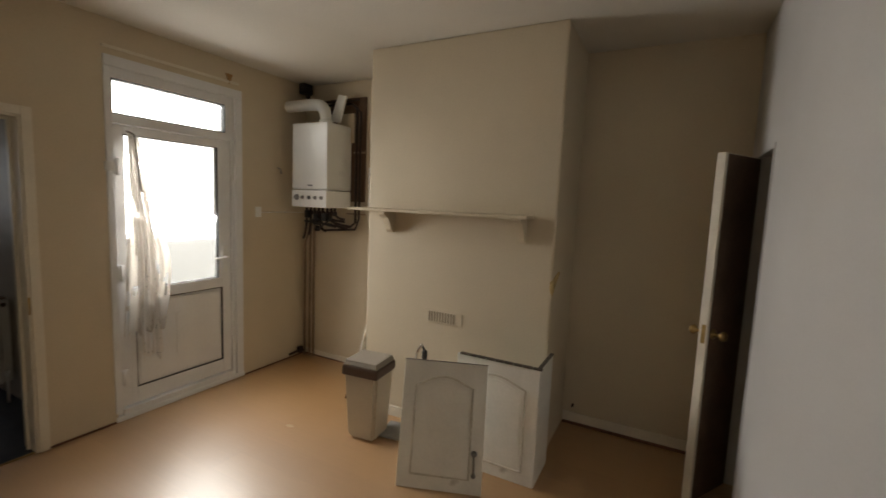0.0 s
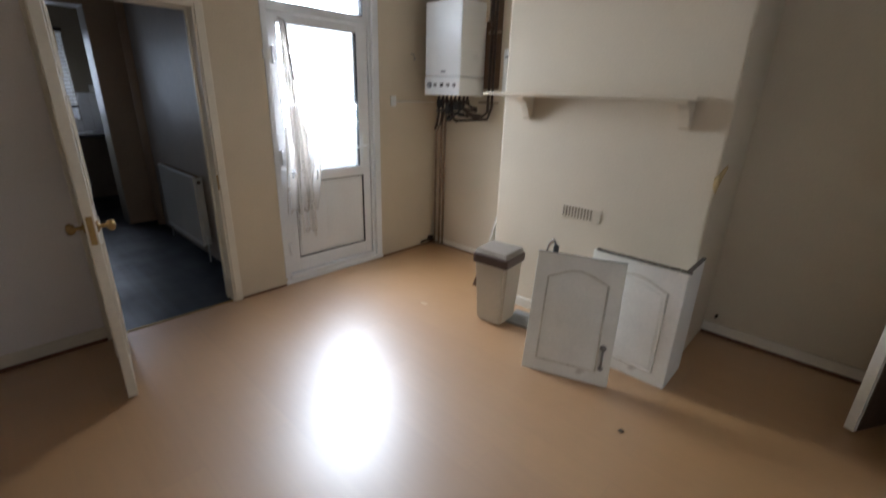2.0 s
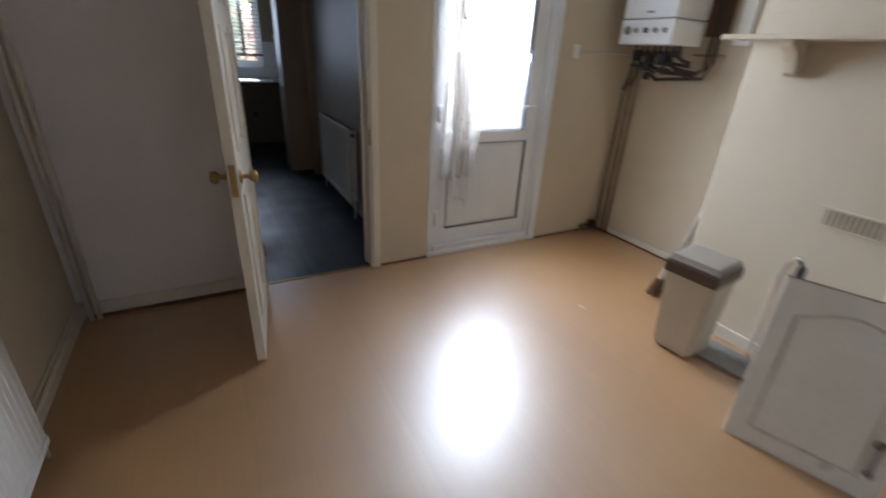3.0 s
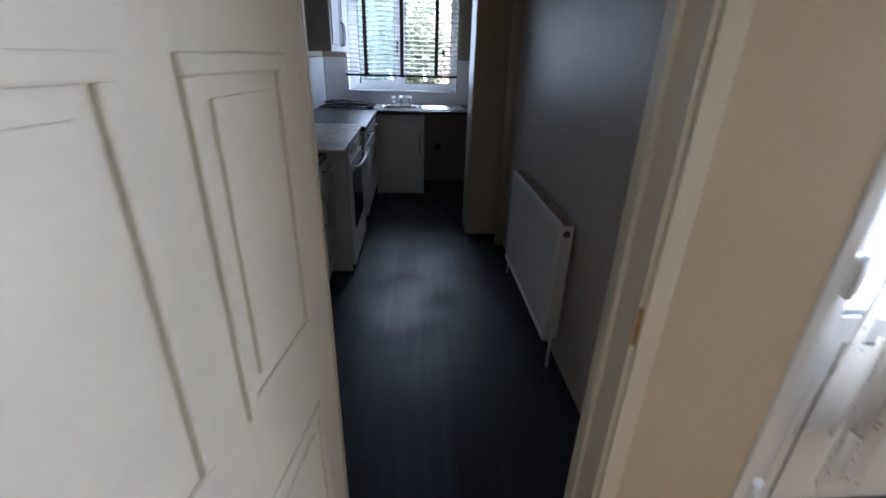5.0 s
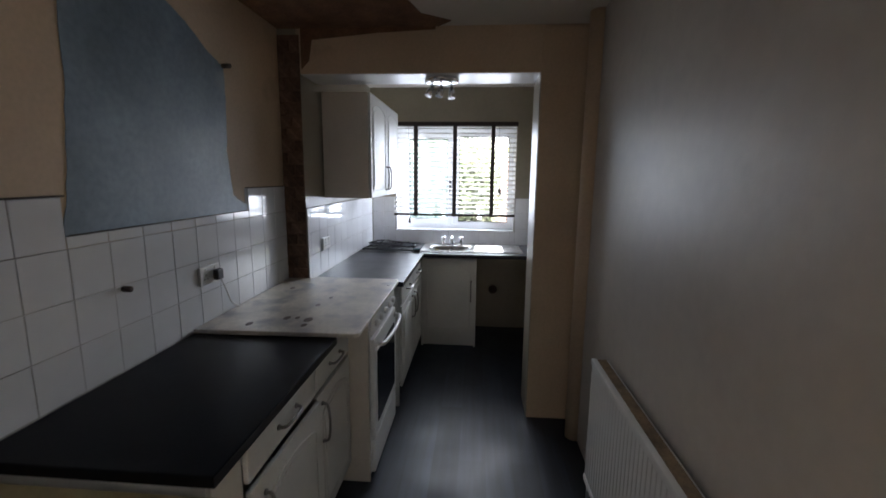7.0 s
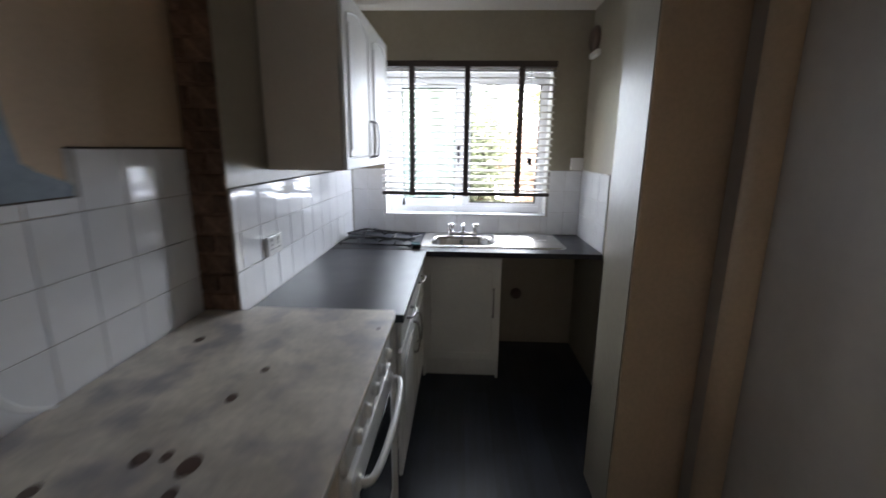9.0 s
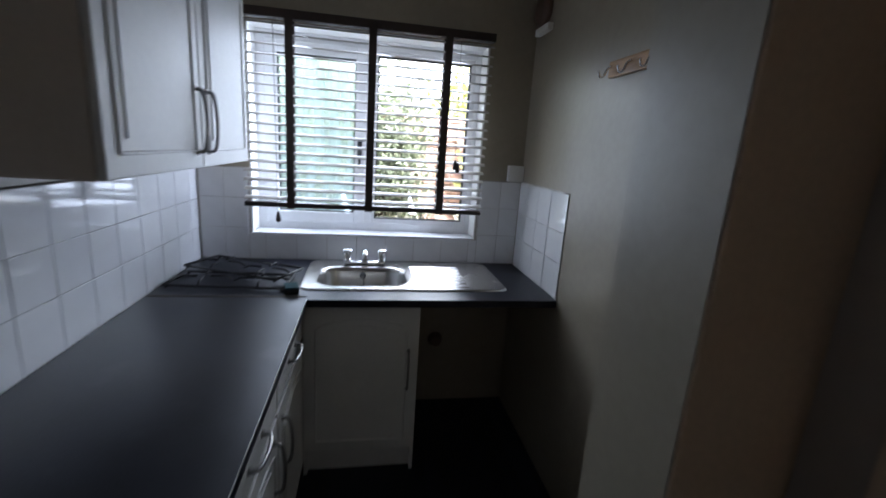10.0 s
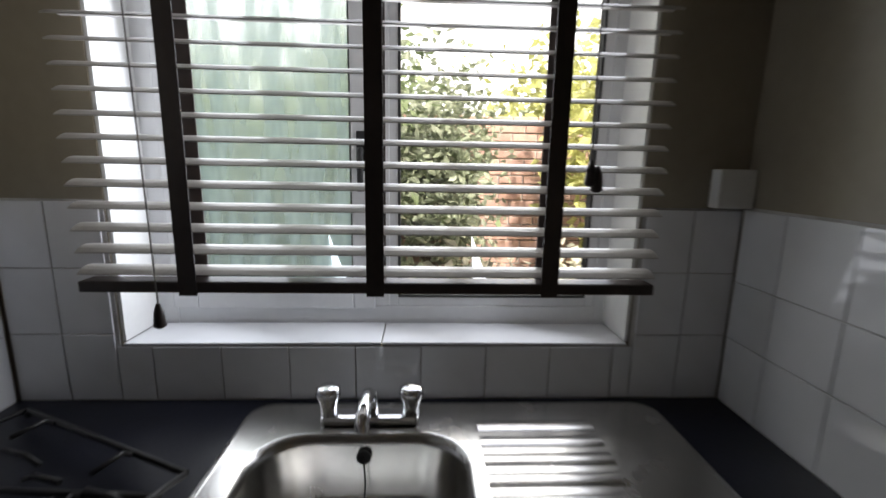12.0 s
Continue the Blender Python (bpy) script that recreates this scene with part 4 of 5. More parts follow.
def radiator(name, at, length, high, turn, label):
    """A panel radiator along x, its front towards -y."""
    r = thing(name, at, label, "radiator", turn=turn)
    bm = bmesh.new()
    n = int(length / 0.034)
    pitch = length / n
    prof = [(0.0, 0.0)]
    for i in range(n):
        a = i * pitch
        prof += [(a + pitch * 0.18, 0.0), (a + pitch * 0.32, 0.0018), (a + pitch * 0.68, 0.0018), (a + pitch * 0.82, 0.0)]
    prof += [(length, 0.0), (length, 0.018), (0.0, 0.018)]
    prism(bm, prof, 0.03, high - 0.03, "z")
    box(bm, -0.004, length + 0.004, -0.006, 0.020, 0, 0.032, bevel=0.008)
    box(bm, -0.004, length + 0.004, -0.006, 0.020, high - 0.032, high, bevel=0.008)
    part("front_panel", bm, RADW, r)
    part("top_grille", solid((0.005, length - 0.005, 0.0205, 0.0615, high - 0.010, high - 0.003)), DUST, r, "brown dusty top")
    part("back_panel", solid((0, length, 0.062, 0.074, 0.01, high - 0.01), bevel=0.004), RADW, r)
    for x in (0.0, length - 0.004):
        part("side_cover", solid((x - 0.004, x + 0.008, 0.0205, 0.0615, 0.01, high - 0.013), bevel=0.002), RADW, r)
    for x in (0.02, length - 0.02):
        bm = bmesh.new()
        tube(bm, [(x, 0.03, 0.06), (x + (0.05 if x > 0.1 else -0.05), 0.03, 0.06), (x + (0.05 if x > 0.1 else -0.05), 0.03, -at[2])], 0.008, 8)
        s = x + (0.05 if x > 0.1 else -0.05)
        lathe(bm, [(0.014, 0), (0.017, 0.012), (0.017, 0.045), (0.010, 0.055)], (s, 0.03, 0.045), "z", 12)
        part("valve", bm, WHITE, r)
    bm = bmesh.new()
    lathe(bm, [(0.017, 0), (0.014, 0.008), (0.006, 0.010)], (length + 0.004, 0.041, high - 0.05), "x", 12)
    part("bleed_plug", bm, BROWN, r)
    for x in (0.15, length - 0.15):
        part("wall_bracket", solid((x - 0.015, x + 0.015, 0.074, 0.098, 0.05, high - 0.05)), RADW, r)
    return r


radiator("radiator", (-4.655, 1.228, 0.14), 0.985, 0.63, 0, "white single panel radiator on the kitchen wall")
radiator("radiator", (-0.665, -0.432, 0.09), 1.02, 0.60, 180, "white panel radiator on the cream wall")

corner = thing("corner_pipes", (WEST, SOUTH, 0), "cream painted pipes in the wall corner", "pipes")
for x, y in ((0.03, 0.05), (0.03, 0.085)):
    bm = bmesh.new()
    tube(bm, [(x, y, 0), (x, y, TOP - 0.001)], 0.013, 10)
    part("pipe", bm, TRIM, corner)
bm = bmesh.new()
tube(bm, [(0.04, 0.033, 0.10), (1.2, 0.033, 0.10)], 0.009, 8)
part("pipe", bm, TRIM, corner)
rubble = thing("paint_flake", (-1.70, 2.09, 0), "pale flake of paint on the floor", "debris")
bm = bmesh.new()
prism(bm, [(-0.03, -0.01), (0.0, -0.018), (0.035, 0.0), (0.01, 0.012), (-0.02, 0.01)], 0.001, 0.004, "z")
part("flake", bm, CREAM, rubble)
rubble = thing("plaster_crumb", (-0.09, 1.835, 0), "dark crumb of debris on the floor", "debris")
bm = bmesh.new()
prism(bm, [(-0.012, -0.008), (0.006, -0.012), (0.014, 0.004), (-0.004, 0.011)], 0.0005, 0.008, "z")
part("crumb", bm, GRIME, rubble)

# ---- the kitchen ----
# window
window = thing("window_1", (KW - 0.16, -0.18, 1.045), "white plastic kitchen window with two lights", "window", kind="structure")
WW, WH = 1.24, 1.065
part("window_frame", solid((-0.05, 0.02, 0, 0.06, 0, WH), (-0.05, 0.02, WW - 0.04, WW, 0, WH), (-0.05, 0.02, 0.06, WW - 0.04, 0, 0.055), (-0.05, 0.02, 0.06, WW - 0.04, WH - 0.06, WH), (-0.05, 0.02, 0.580, 0.630, 0.055, WH - 0.06), bevel=0.004), UPVC, window)
sash = part("sash", solid((-0.035, 0.032, 0.055, 0.12, 0.05, WH - 0.055), (-0.035, 0.032, 0.533, 0.590, 0.05, WH - 0.055), (-0.035, 0.032, 0.12, 0.533, 0.05, 0.11), (-0.035, 0.032, 0.12, 0.533, WH - 0.115, WH - 0.055), bevel=0.005), UPVC, window)
part("sash_bead", solid((-0.02, 0.015, 0.625, 0.652, 0.055, WH - 0.06), (-0.02, 0.015, WW - 0.065, WW - 0.04, 0.055, WH - 0.06), (-0.02, 0.015, 0.652, WW - 0.065, 0.055, 0.08), (-0.02, 0.015, 0.652, WW - 0.065, WH - 0.085, WH - 0.06), bevel=0.003), UPVC, window)
for nm, a, b, c, d in (("seal", 0.12, 0.533, 0.11, WH - 0.115), ("seal", 0.652, WW - 0.065, 0.08, WH - 0.085)):
    bm = bmesh.new()
    for q in ((a, b, c, c + 0.006), (a, b, d - 0.006, d), (a, a + 0.006, c + 0.006, d - 0.006), (b - 0.006, b, c + 0.006, d - 0.006)):
        box(bm, -0.018, 0.017, *q)
    part(nm, bm, SEAL, window)
pane = part("pane", solid((-0.014, -0.004, 0.12, 0.533, 0.11, WH - 0.115)), MIST, sash, "misted window pane")
pane.visible_shadow = False
pane = part("pane", solid((-0.014, -0.004, 0.652, WW - 0.065, 0.08, WH - 0.085)), GLASS, window, "clear window pane")
pane.visible_shadow = False
bm = solid((0.032, 0.042, 0.548, 0.573, 0.42, 0.52), bevel=0.003)
tube(bm, curve_pts([(0.04, 0.560, 0.47), (0.06, 0.560, 0.47), (0.062, 0.560, 0.42), (0.062, 0.560, 0.37)], 4), 0.008, 8)
part("sash_handle", bm, BLACK, sash, "dark sash handle")
structure("window_reveal", solid((KW - 0.14, KW - 0.002, -0.178, -0.170, 1.055, 2.10), (KW - 0.14, KW - 0.002, 1.050, 1.058, 1.055, 2.10), (KW - 0.14, KW - 0.002, -0.170, 1.050, 2.100, 2.108)), WHITE, "white painted window reveal", "trim")

# venetian blind
blind = thing("venetian_blind", (-7.148, -0.186, 1.20), "wooden venetian blind with dark tapes, slats half open", "blind")
BW = 1.242
part("headrail", solid((-0.03, 0.025, -0.005, BW + 0.005, 0.905, 0.945), bevel=0.004), BLINDDARK, blind, "dark brown headrail")
part("bottom_rail", solid((-0.026, 0.026, 0.0, BW, 0.005, 0.030), bevel=0.005), BLINDDARK, blind, "dark brown bottom rail")
slat_bm = bmesh.new()
section = [(-0.025, -0.004), (-0.012, 0.0005), (0.0, 0.002), (0.012, 0.0005), (0.025, -0.004), (0.025, -0.0065), (0.012, -0.002), (0.0, -0.0005), (-0.012, -0.002), (-0.025, -0.0065)]
prism(slat_bm, section, 0.0, BW, "y")
slat_me = mesh_of("slat", slat_bm, SLAT)
N_SLAT = 19
for i in range(N_SLAT):
    o = new("slat", slat_me)
    o.parent = blind
    f = i / (N_SLAT - 1)
    z = 0.055 + f * 0.83
    o.matrix_local = pose(0.0, 0.006 * noise.noise((i * 0.7, 0, 3)), z, 0.25 * noise.noise((i, 4, 0)), 13 + 2.5 * noise.noise((i * 0.9, 1, 1)), 0)
for y in (0.227, 0.623, 1.004):
    part("tape", solid((0.0265, 0.0285, y - 0.019, y + 0.019, 0.0, 0.91)), BLINDDARK, blind, "dark ladder tape")
    part("tape", solid((-0.0285, -0.0265, y - 0.019, y + 0.019, 0.0, 0.91)), BLINDDARK, blind, "dark ladder tape")
for y, z in ((0.166, -0.065), (1.074, 0.25)):
    bm = bmesh.new()
    tube(bm, [(0.034, y - 0.01, 0.90), (0.034, y, z + 0.04)], 0.0016, 6)
    part("cord", bm, CORD, blind)
    bm = bmesh.new()
    lathe(bm, [(0.004, 0.05), (0.010, 0.03), (0.013, 0.0), (0.006, -0.005)][::-1], (0.034, y, z), "z", 10)
    if z > 0:
        lathe(bm, [(0.006, -0.005), (0.013, 0.0), (0.010, 0.03), (0.004, 0.05)], (0.034, y + 0.014, z - 0.012), "z", 10)
    part("cord_pull", bm, BLINDDARK, blind, "dark turned cord pull")

# worktops
WT = 0.905
blacktop = thing("near_worktop", (0, 0, 0), "black laminate worktop on the base cabinet", "worktop")
part("slab", solid((-4.45, -3.55, KS + 0.010, 0.070, WT - 0.032, WT), bevel=0.004), NEARTOP, blacktop)
part("edge_strip", solid((-4.45, -3.55, 0.0702, 0.0712, WT - 0.03, WT - 0.002)), BLACK, blacktop)

old = thing("stained_board", (0, 0, 0), "stained cream board covering the cooker and cabinet", "board")
bm = bmesh.new()
prism(bm, [(-4.42, KS + 0.012), (-5.425, KS + 0.012), (-5.43, -0.40), (-5.475, -0.40), (-5.47, 0.155), (-5.42, 0.168), (-4.455, 0.170), (-4.44, 0.150)], WT + 0.002, WT + 0.022, "z")
bmesh.ops.bevel(bm, geom=list(bm.edges), offset=0.003, segments=1, affect="EDGES")
part("slab", bm, OLDTOP, old)
for i, (x, y, r) in enumerate(((-4.616, -0.226, 0.016), (-4.625, -0.178, 0.011), (-4.601, -0.117, 0.021), (-4.526, -0.107, 0.013), (-4.518, -0.362, 0.015), (-4.837, -0.157, 0.013), (-4.981, -0.136, 0.011), (-5.287, 0.128, 0.008), (-5.16, -0.435, 0.014))):
    bm = bmesh.new()
    prism(bm, [(x + r * (1 + 0.35 * noise.noise((k, i, 0))) * 1.5 * math.cos(k * 0.524), y + r * (1 + 0.35 * noise.noise((k, i, 2))) * math.sin(k * 0.524)) for k in range(12)], WT + 0.0222, WT + 0.0232, "z")
    part("burn_mark", bm, BROWN, old, "dark brown burn stain")

far_top = thing("far_worktop", (0, 0, 0), "black laminate corner worktop round the sink", "worktop")
# L-shaped slab with a sink cut-out
bm = cell_slab([KW + 0.009, -7.165, -6.70, -6.565, -5.475], [KS_FAR + 0.009, 0.165, 0.190, 1.10, 1.302], lambda x, y: (x < -6.565 or y < 0.19) and not (-7.165 < x < -6.70 and 0.165 < y < 1.10), WT - 0.034, WT, "z")
part("slab", bm, BLACKTOP, far_top)
# pale strip drawn in place of the highlight along the slab's square edge
part("edge_strip", solid((-6.565, -5.476, 0.1902, 0.1915, WT - 0.005, WT + 0.0004)), RADW, far_top, "thin pale strip for the edge highlight")
part("joint_strip", solid((-6.606, -6.594, KS_FAR + 0.01, 0.185, WT + 0.0005, WT + 0.002)), GRIME, far_top)

# cabinets


def d_handle(bm, a, b, out, r=0.0055):
    """A bowed bar handle between two points, standing out along a direction."""
    a, b, out = Vector(a), Vector(b), Vector(out)
    tube(bm, curve_pts([a, a + out * 0.75 + (b - a) * 0.06, (a + b) / 2 + out, b + out * 0.75 + (a - b) * 0.06, b], 6), r, 8)
    for p in (a, b):
        tube(bm, [p, p + out * 0.2], r * 1.7, 8)


def cabinet_front(parent, nm, w, h, m, kind, handle):
    """A drawer or door front: slab, routed panel and handle, placed by a pose; it faces -y before that."""
    d = new(nm)
    d.parent = parent
    d.matrix_local = m
    bm = solid((0.002, w - 0.002, 0, 0.018, 0.002, h - 0.002), bevel=0.004)
    me = mesh_of(nm, bm, CABW)
    bpy.data.objects.remove(d)
    d = new(nm, me)
    d.parent = parent
    d.matrix_local = m
    if kind == "door":
        i = 0.055
        line = [(i, i), (w - i, i), (w - i, h - i - 0.05)] + [(w - i - 0.02 - (w - 2 * i - 0.04) * k / 10, h - i - 0.035 + 0.032 * math.sin(math.pi * k / 10)) for k in range(11)] + [(i, h - i - 0.05)]
        bm = bmesh.new()
        pts = [(x, -0.0005, z) for x, z in line]
        tube(bm, pts + [pts[0]], 0.005, 6, caps=False)
        part("moulding", bm, CABW, d)
        bm = bmesh.new()
        prism(bm, [(w / 2 + (x - w / 2) * 0.84, h / 2 + (z - h / 2) * 0.90) for x, z in line], -0.004, 0.001, "y")
        part("raised_panel", bm, CABW, d)
    bm = bmesh.new()
    d_handle(bm, *handle, (0, -0.032, 0))
    part("handle", bm, PEWTER, d, "bowed pewter handle")
    return d


# near base cabinet; its front faces north
base1 = thing("base_cabinet", (-3.575, 0.03, 0), "white base cabinet with two drawers and two doors", "cabinet", "kitchen base cabinets", turn=180)
part("carcass_panel", solid((0.0, 0.016, 0.0, 0.60, 0.0, 0.872)), CABW, base1)
part("carcass_panel", solid((1.105, 1.121, 0, 0.60, 0.12, 0.872)), CABW, base1)
part("carcass_panel", solid((0.016, 1.105, 0.03, 0.60, 0.12, 0.14)), CABW, base1)
part("carcass_panel", solid((0.016, 1.105, 0.58, 0.60, 0.14, 0.872)), CABW, base1)
part("carcass_panel", solid((0.016, 1.105, 0.004, 0.02, 0.845, 0.872)), CABW, base1)
part("filler", solid((0.016, 0.150, -0.004, 0.014, 0.10, 0.870), bevel=0.003), CABW, base1)
part("plinth", solid((0.016, 1.121, 0.075, 0.09, 0.0, 0.118)), BROWN, base1, "dark recessed plinth")
cabinet_front(base1, "drawer", 0.515, 0.125, pose(0.152, -0.02, 0.742), "drawer", ((0.19, 0, 0.062), (0.325, 0, 0.062)))
cabinet_front(base1, "drawer", 0.44, 0.125, pose(0.672, -0.02, 0.742), "drawer", ((0.155, 0, 0.062), (0.29, 0, 0.062)))
cabinet_front(base1, "door", 0.515, 0.585, pose(0.152, -0.024, 0.135, 0, 0, -1.5), "door", ((0.075, 0, 0.36), (0.075, 0, 0.53)))
cabinet_front(base1, "door", 0.44, 0.590, pose(0.672, -0.02, 0.135), "door", ((0.055, 0, 0.37), (0.055, 0, 0.54)))

# cooker
cooker = thing("cooker", (-4.73, 0.14, 0), "white electric cooker with a dark glass oven door", "cooker", turn=180)
part("body", solid((0.0, 0.60, 0.0, 0.58, 0.03, 0.90), bevel=0.006), WHITE, cooker)
part("side_panel", solid((-0.018, -0.001, 0.0, 0.60, 0.0, 0.905), bevel=0.002), CARCASS, cooker, "beige-grey end panel")
part("control_fascia", solid((0.0, 0.60, -0.018, -0.001, 0.80, 0.895), bevel=0.005), WHITE, cooker)
for i in range(5):
    bm = bmesh.new()
    lathe(bm, [(0.020, 0), (0.018, 0.018), (0.008, 0.020)], (0.08 + 0.11 * i, -0.018, 0.85), "-y", 14)
    part("control_knob", bm, WHITE, cooker)
ovd = part("oven_door", solid((0.01, 0.59, -0.026, -0.001, 0.24, 0.785), bevel=0.008), WHITE, cooker)
part("oven_glass", solid((0.07, 0.53, -0.030, -0.0262, 0.30, 0.70), bevel=0.002), OVENGLASS, ovd, "black oven glass")
bm = bmesh.new()
d_handle(bm, (0.05, -0.026, 0.745), (0.55, -0.026, 0.745), (0, -0.055, 0), 0.011)
part("oven_handle", bm, WHITE, ovd, "bowed white oven handle")
part("storage_drawer", solid((0.01, 0.59, -0.022, -0.001, 0.04, 0.225), bevel=0.006), WHITE, cooker)

# far base cabinet under the worktop
base2 = thing("base_cabinet", (-5.49, 0.155, 0), "white base cabinet with drawers and doors beside the sink", "cabinet", "kitchen base cabinets", turn=180)
part("carcass_panel", solid((0.0, 0.016, 0.0, 0.58, 0.0, 0.870)), CABW, base2)
part("carcass_panel", solid((1.07, 1.086, 0, 0.58, 0.12, 0.870)), CABW, base2)
part("carcass_panel", solid((0.016, 1.07, 0.03, 0.58, 0.12, 0.14)), CABW, base2)
part("carcass_panel", solid((0.016, 1.07, 0.56, 0.58, 0.14, 0.870)), CABW, base2)
part("carcass_panel", solid((0.016, 1.07, 0.004, 0.02, 0.845, 0.870)), CABW, base2)
part("plinth", solid((0.016, 1.086, 0.06, 0.075, 0.0, 0.118)), CABW, base2)
for x in (0.02, 0.545):
    cabinet_front(base2, "drawer", 0.515, 0.125, pose(x, -0.02, 0.742), "drawer", ((0.19, 0, 0.062), (0.325, 0, 0.062)))
    cabinet_front(base2, "door", 0.515, 0.590, pose(x, -0.02, 0.135), "door", ((0.455 if x < 0.1 else 0.06, 0, 0.37), (0.455 if x < 0.1 else 0.06, 0, 0.54)))

# sink cabinet; its front faces east
sinkcab = thing("sink_cabinet", (-6.625, 0.165, 0), "white sink cabinet with a single door and plinth", "cabinet", "kitchen base cabinets", turn=90)
part("carcass_panel", solid((0.0, 0.016, 0.0, 0.55, 0.0, 0.868)), CABW, sinkcab)
part("carcass_panel", solid((0.50, 0.516, 0, 0.55, 0.0, 0.868)), CABW, sinkcab)
part("carcass_panel", solid((0.016, 0.50, 0.02, 0.55, 0.13, 0.146)), CABW, sinkcab)
part("carcass_panel", solid((0.016, 0.50, 0.002, 0.018, 0.80, 0.868)), CABW, sinkcab)
part("plinth", solid((0.016, 0.516, 0.035, 0.05, 0.0, 0.128)), CABW, sinkcab)
cabinet_front(sinkcab, "door", 0.512, 0.72, pose(0.002, -0.02, 0.138), "door", ((0.465, 0, 0.32), (0.465, 0, 0.51)))

# wall cabinet; its front faces north
wallcab = thing("wall_cabinet", (-5.765, -0.105, 1.445), "white wall cabinet with two arched doors", "cabinet", turn=180)
part("carcass_panel", solid((0.0, 0.018, 0.0, 0.327, 0.0, 0.735)), CARCASS, wallcab)
part("carcass_panel", solid((1.05, 1.068, 0.0, 0.327, 0.0, 0.735)), CARCASS, wallcab)
part("carcass_panel", solid((0.018, 1.05, 0.0, 0.327, 0.0, 0.018)), CARCASS, wallcab)
part("carcass_panel", solid((0.018, 1.05, 0.0, 0.327, 0.717, 0.735)), CARCASS, wallcab)
part("carcass_panel", solid((0.018, 1.05, 0.32, 0.327, 0.018, 0.717)), CARCASS, wallcab)
cabinet_front(wallcab, "door", 0.535, 0.735, pose(0.0, -0.02, 0.0), "door", ((0.49, 0, 0.05), (0.49, 0, 0.235)))
cabinet_front(wallcab, "door", 0.530, 0.735, pose(0.537, -0.02, 0.0), "door", ((0.045, 0, 0.05), (0.045, 0, 0.235)))

# low fridge with a yellowed top
fridge = thing("under_counter_fridge", (-3.555, -0.54, 0), "white under-counter fridge with a yellowed top", "fridge")
part("body", solid((0.0, 0.56, 0.0, 0.575, 0.02, 0.79), bevel=0.008), WHITE, fridge)
part("door", solid((0.0, 0.56, 0.580, 0.622, 0.06, 0.785), bevel=0.010), WHITE, fridge)
part("door_gasket", solid((0.008, 0.552, 0.5755, 0.5795, 0.07, 0.775)), BROWN, fridge, "brown perished door gasket")
part("top", solid((0.0, 0.56, 0.0, 0.622, 0.803, 0.850), bevel=0.008), YELLOWTOP, fridge, "yellowed laminate top")
part("trim_strip", solid((0.004, 0.556, 0.004, 0.612, 0.791, 0.8025)), BROWN, fridge, "brown strip under the top")

# sink with drainer
sink = thing("kitchen_sink", (0, 0, WT), "stainless steel sink with a ribbed drainer", "sink")
bm = bmesh.new()


def rounded(x0, x1, y0, y1, r, n=6):
    out = []
    for cx, cy, a0 in ((x1 - r, y1 - r, 0), (x0 + r, y1 - r, 90), (x0 + r, y0 + r, 180), (x1 - r, y0 + r, 270)):
        out += [(cx + r * math.cos(radians(a0 + 90 * k / n)), cy + r * math.sin(radians(a0 + 90 * k / n))) for k in range(n + 1)]
    return out


outer, bowl = rounded(-7.185, -6.685, 0.135, 1.115, 0.055), rounded(-7.065, -6.735, 0.195, 0.640, 0.10)
o_low, o_top, o_in = ([bm.verts.new((x, y, z)) for x, y in rounded(-7.185 + s, -6.685 - s, 0.135 + s, 1.115 - s, 0.055)] for s, z in ((0, 0.001), (0.006, 0.009), (0.016, 0.006)))
for a, b in ((o_low, o_top), (o_top, o_in)):
    for k in range(len(a)):
        bm.faces.new((a[k - 1], a[k], b[k], b[k - 1])).smooth = True
rings = [[bm.verts.new((x, y, z)) for x, y in rounded(-7.065 + s, -6.735 - s, 0.195 + s, 0.640 - s, 0.10)] for s, z in ((0, 0.006), (0.008, 0.000), (0.014, -0.02), (0.024, -0.125), (0.05, -0.15))]
for a, b in zip(rings, rings[1:]):
    for k in range(len(a)):
        bm.faces.new((a[k - 1], a[k], b[k], b[k - 1])).smooth = True
bm.faces.new(rings[-1])
edges = [e for ring in (o_in, rings[0]) for k in range(len(ring)) for e in [bm.edges.get((ring[k - 1], ring[k]))] if e]
bmesh.ops.triangle_fill(bm, edges=edges, use_beauty=True)
part("basin", bm, STEEL, sink)
for i in range(7):
    x = -7.085 + i * 0.057
    bm = bmesh.new()
    prism(bm, [(-0.022, 0.0055), (-0.016, 0.0076), (-0.008, 0.0095), (0.0, 0.0101), (0.008, 0.0095), (0.016, 0.0076), (0.022, 0.0055)], 0.665, 0.925, "y")
    for v in bm.verts:
        v.co.x += x
    part("drainer_rib", bm, STEEL, sink)
bm = bmesh.new()
lathe(bm, [(0.016, 0.0), (0.016, 0.004), (0.012, 0.005)], (-7.040, 0.418, -0.035), "x", 16)
part("overflow", bm, BLACK, sink, "dark overflow hole")
bm = bmesh.new()
lathe(bm, [(0.045, 0.0), (0.045, 0.004), (0.030, 0.002), (0.026, -0.004)][::-1], (-6.90, 0.418, -0.147), "z", 20)
part("waste", bm, CHROME, sink, "chrome plug hole ring")
# dark disc stands for the shade inside the open plug hole
bm = bmesh.new()
lathe(bm, [(0.026, 0.0), (0.026, 0.0035), (0.004, 0.0036)], (-6.90, 0.418, -0.1495), "z", 18)
part("hole_disc", bm, IRON, sink, "dark disc for the shade in the plug hole")
bm = bmesh.new()
tube(bm, curve_pts([(-7.035, 0.418, -0.03), (-7.0, 0.425, -0.09), (-6.93, 0.42, -0.135)], 5), 0.002, 6)
lathe(bm, [(0.020, 0), (0.020, 0.012), (0.008, 0.02)], (-6.92, 0.42, -0.142), "z", 14)
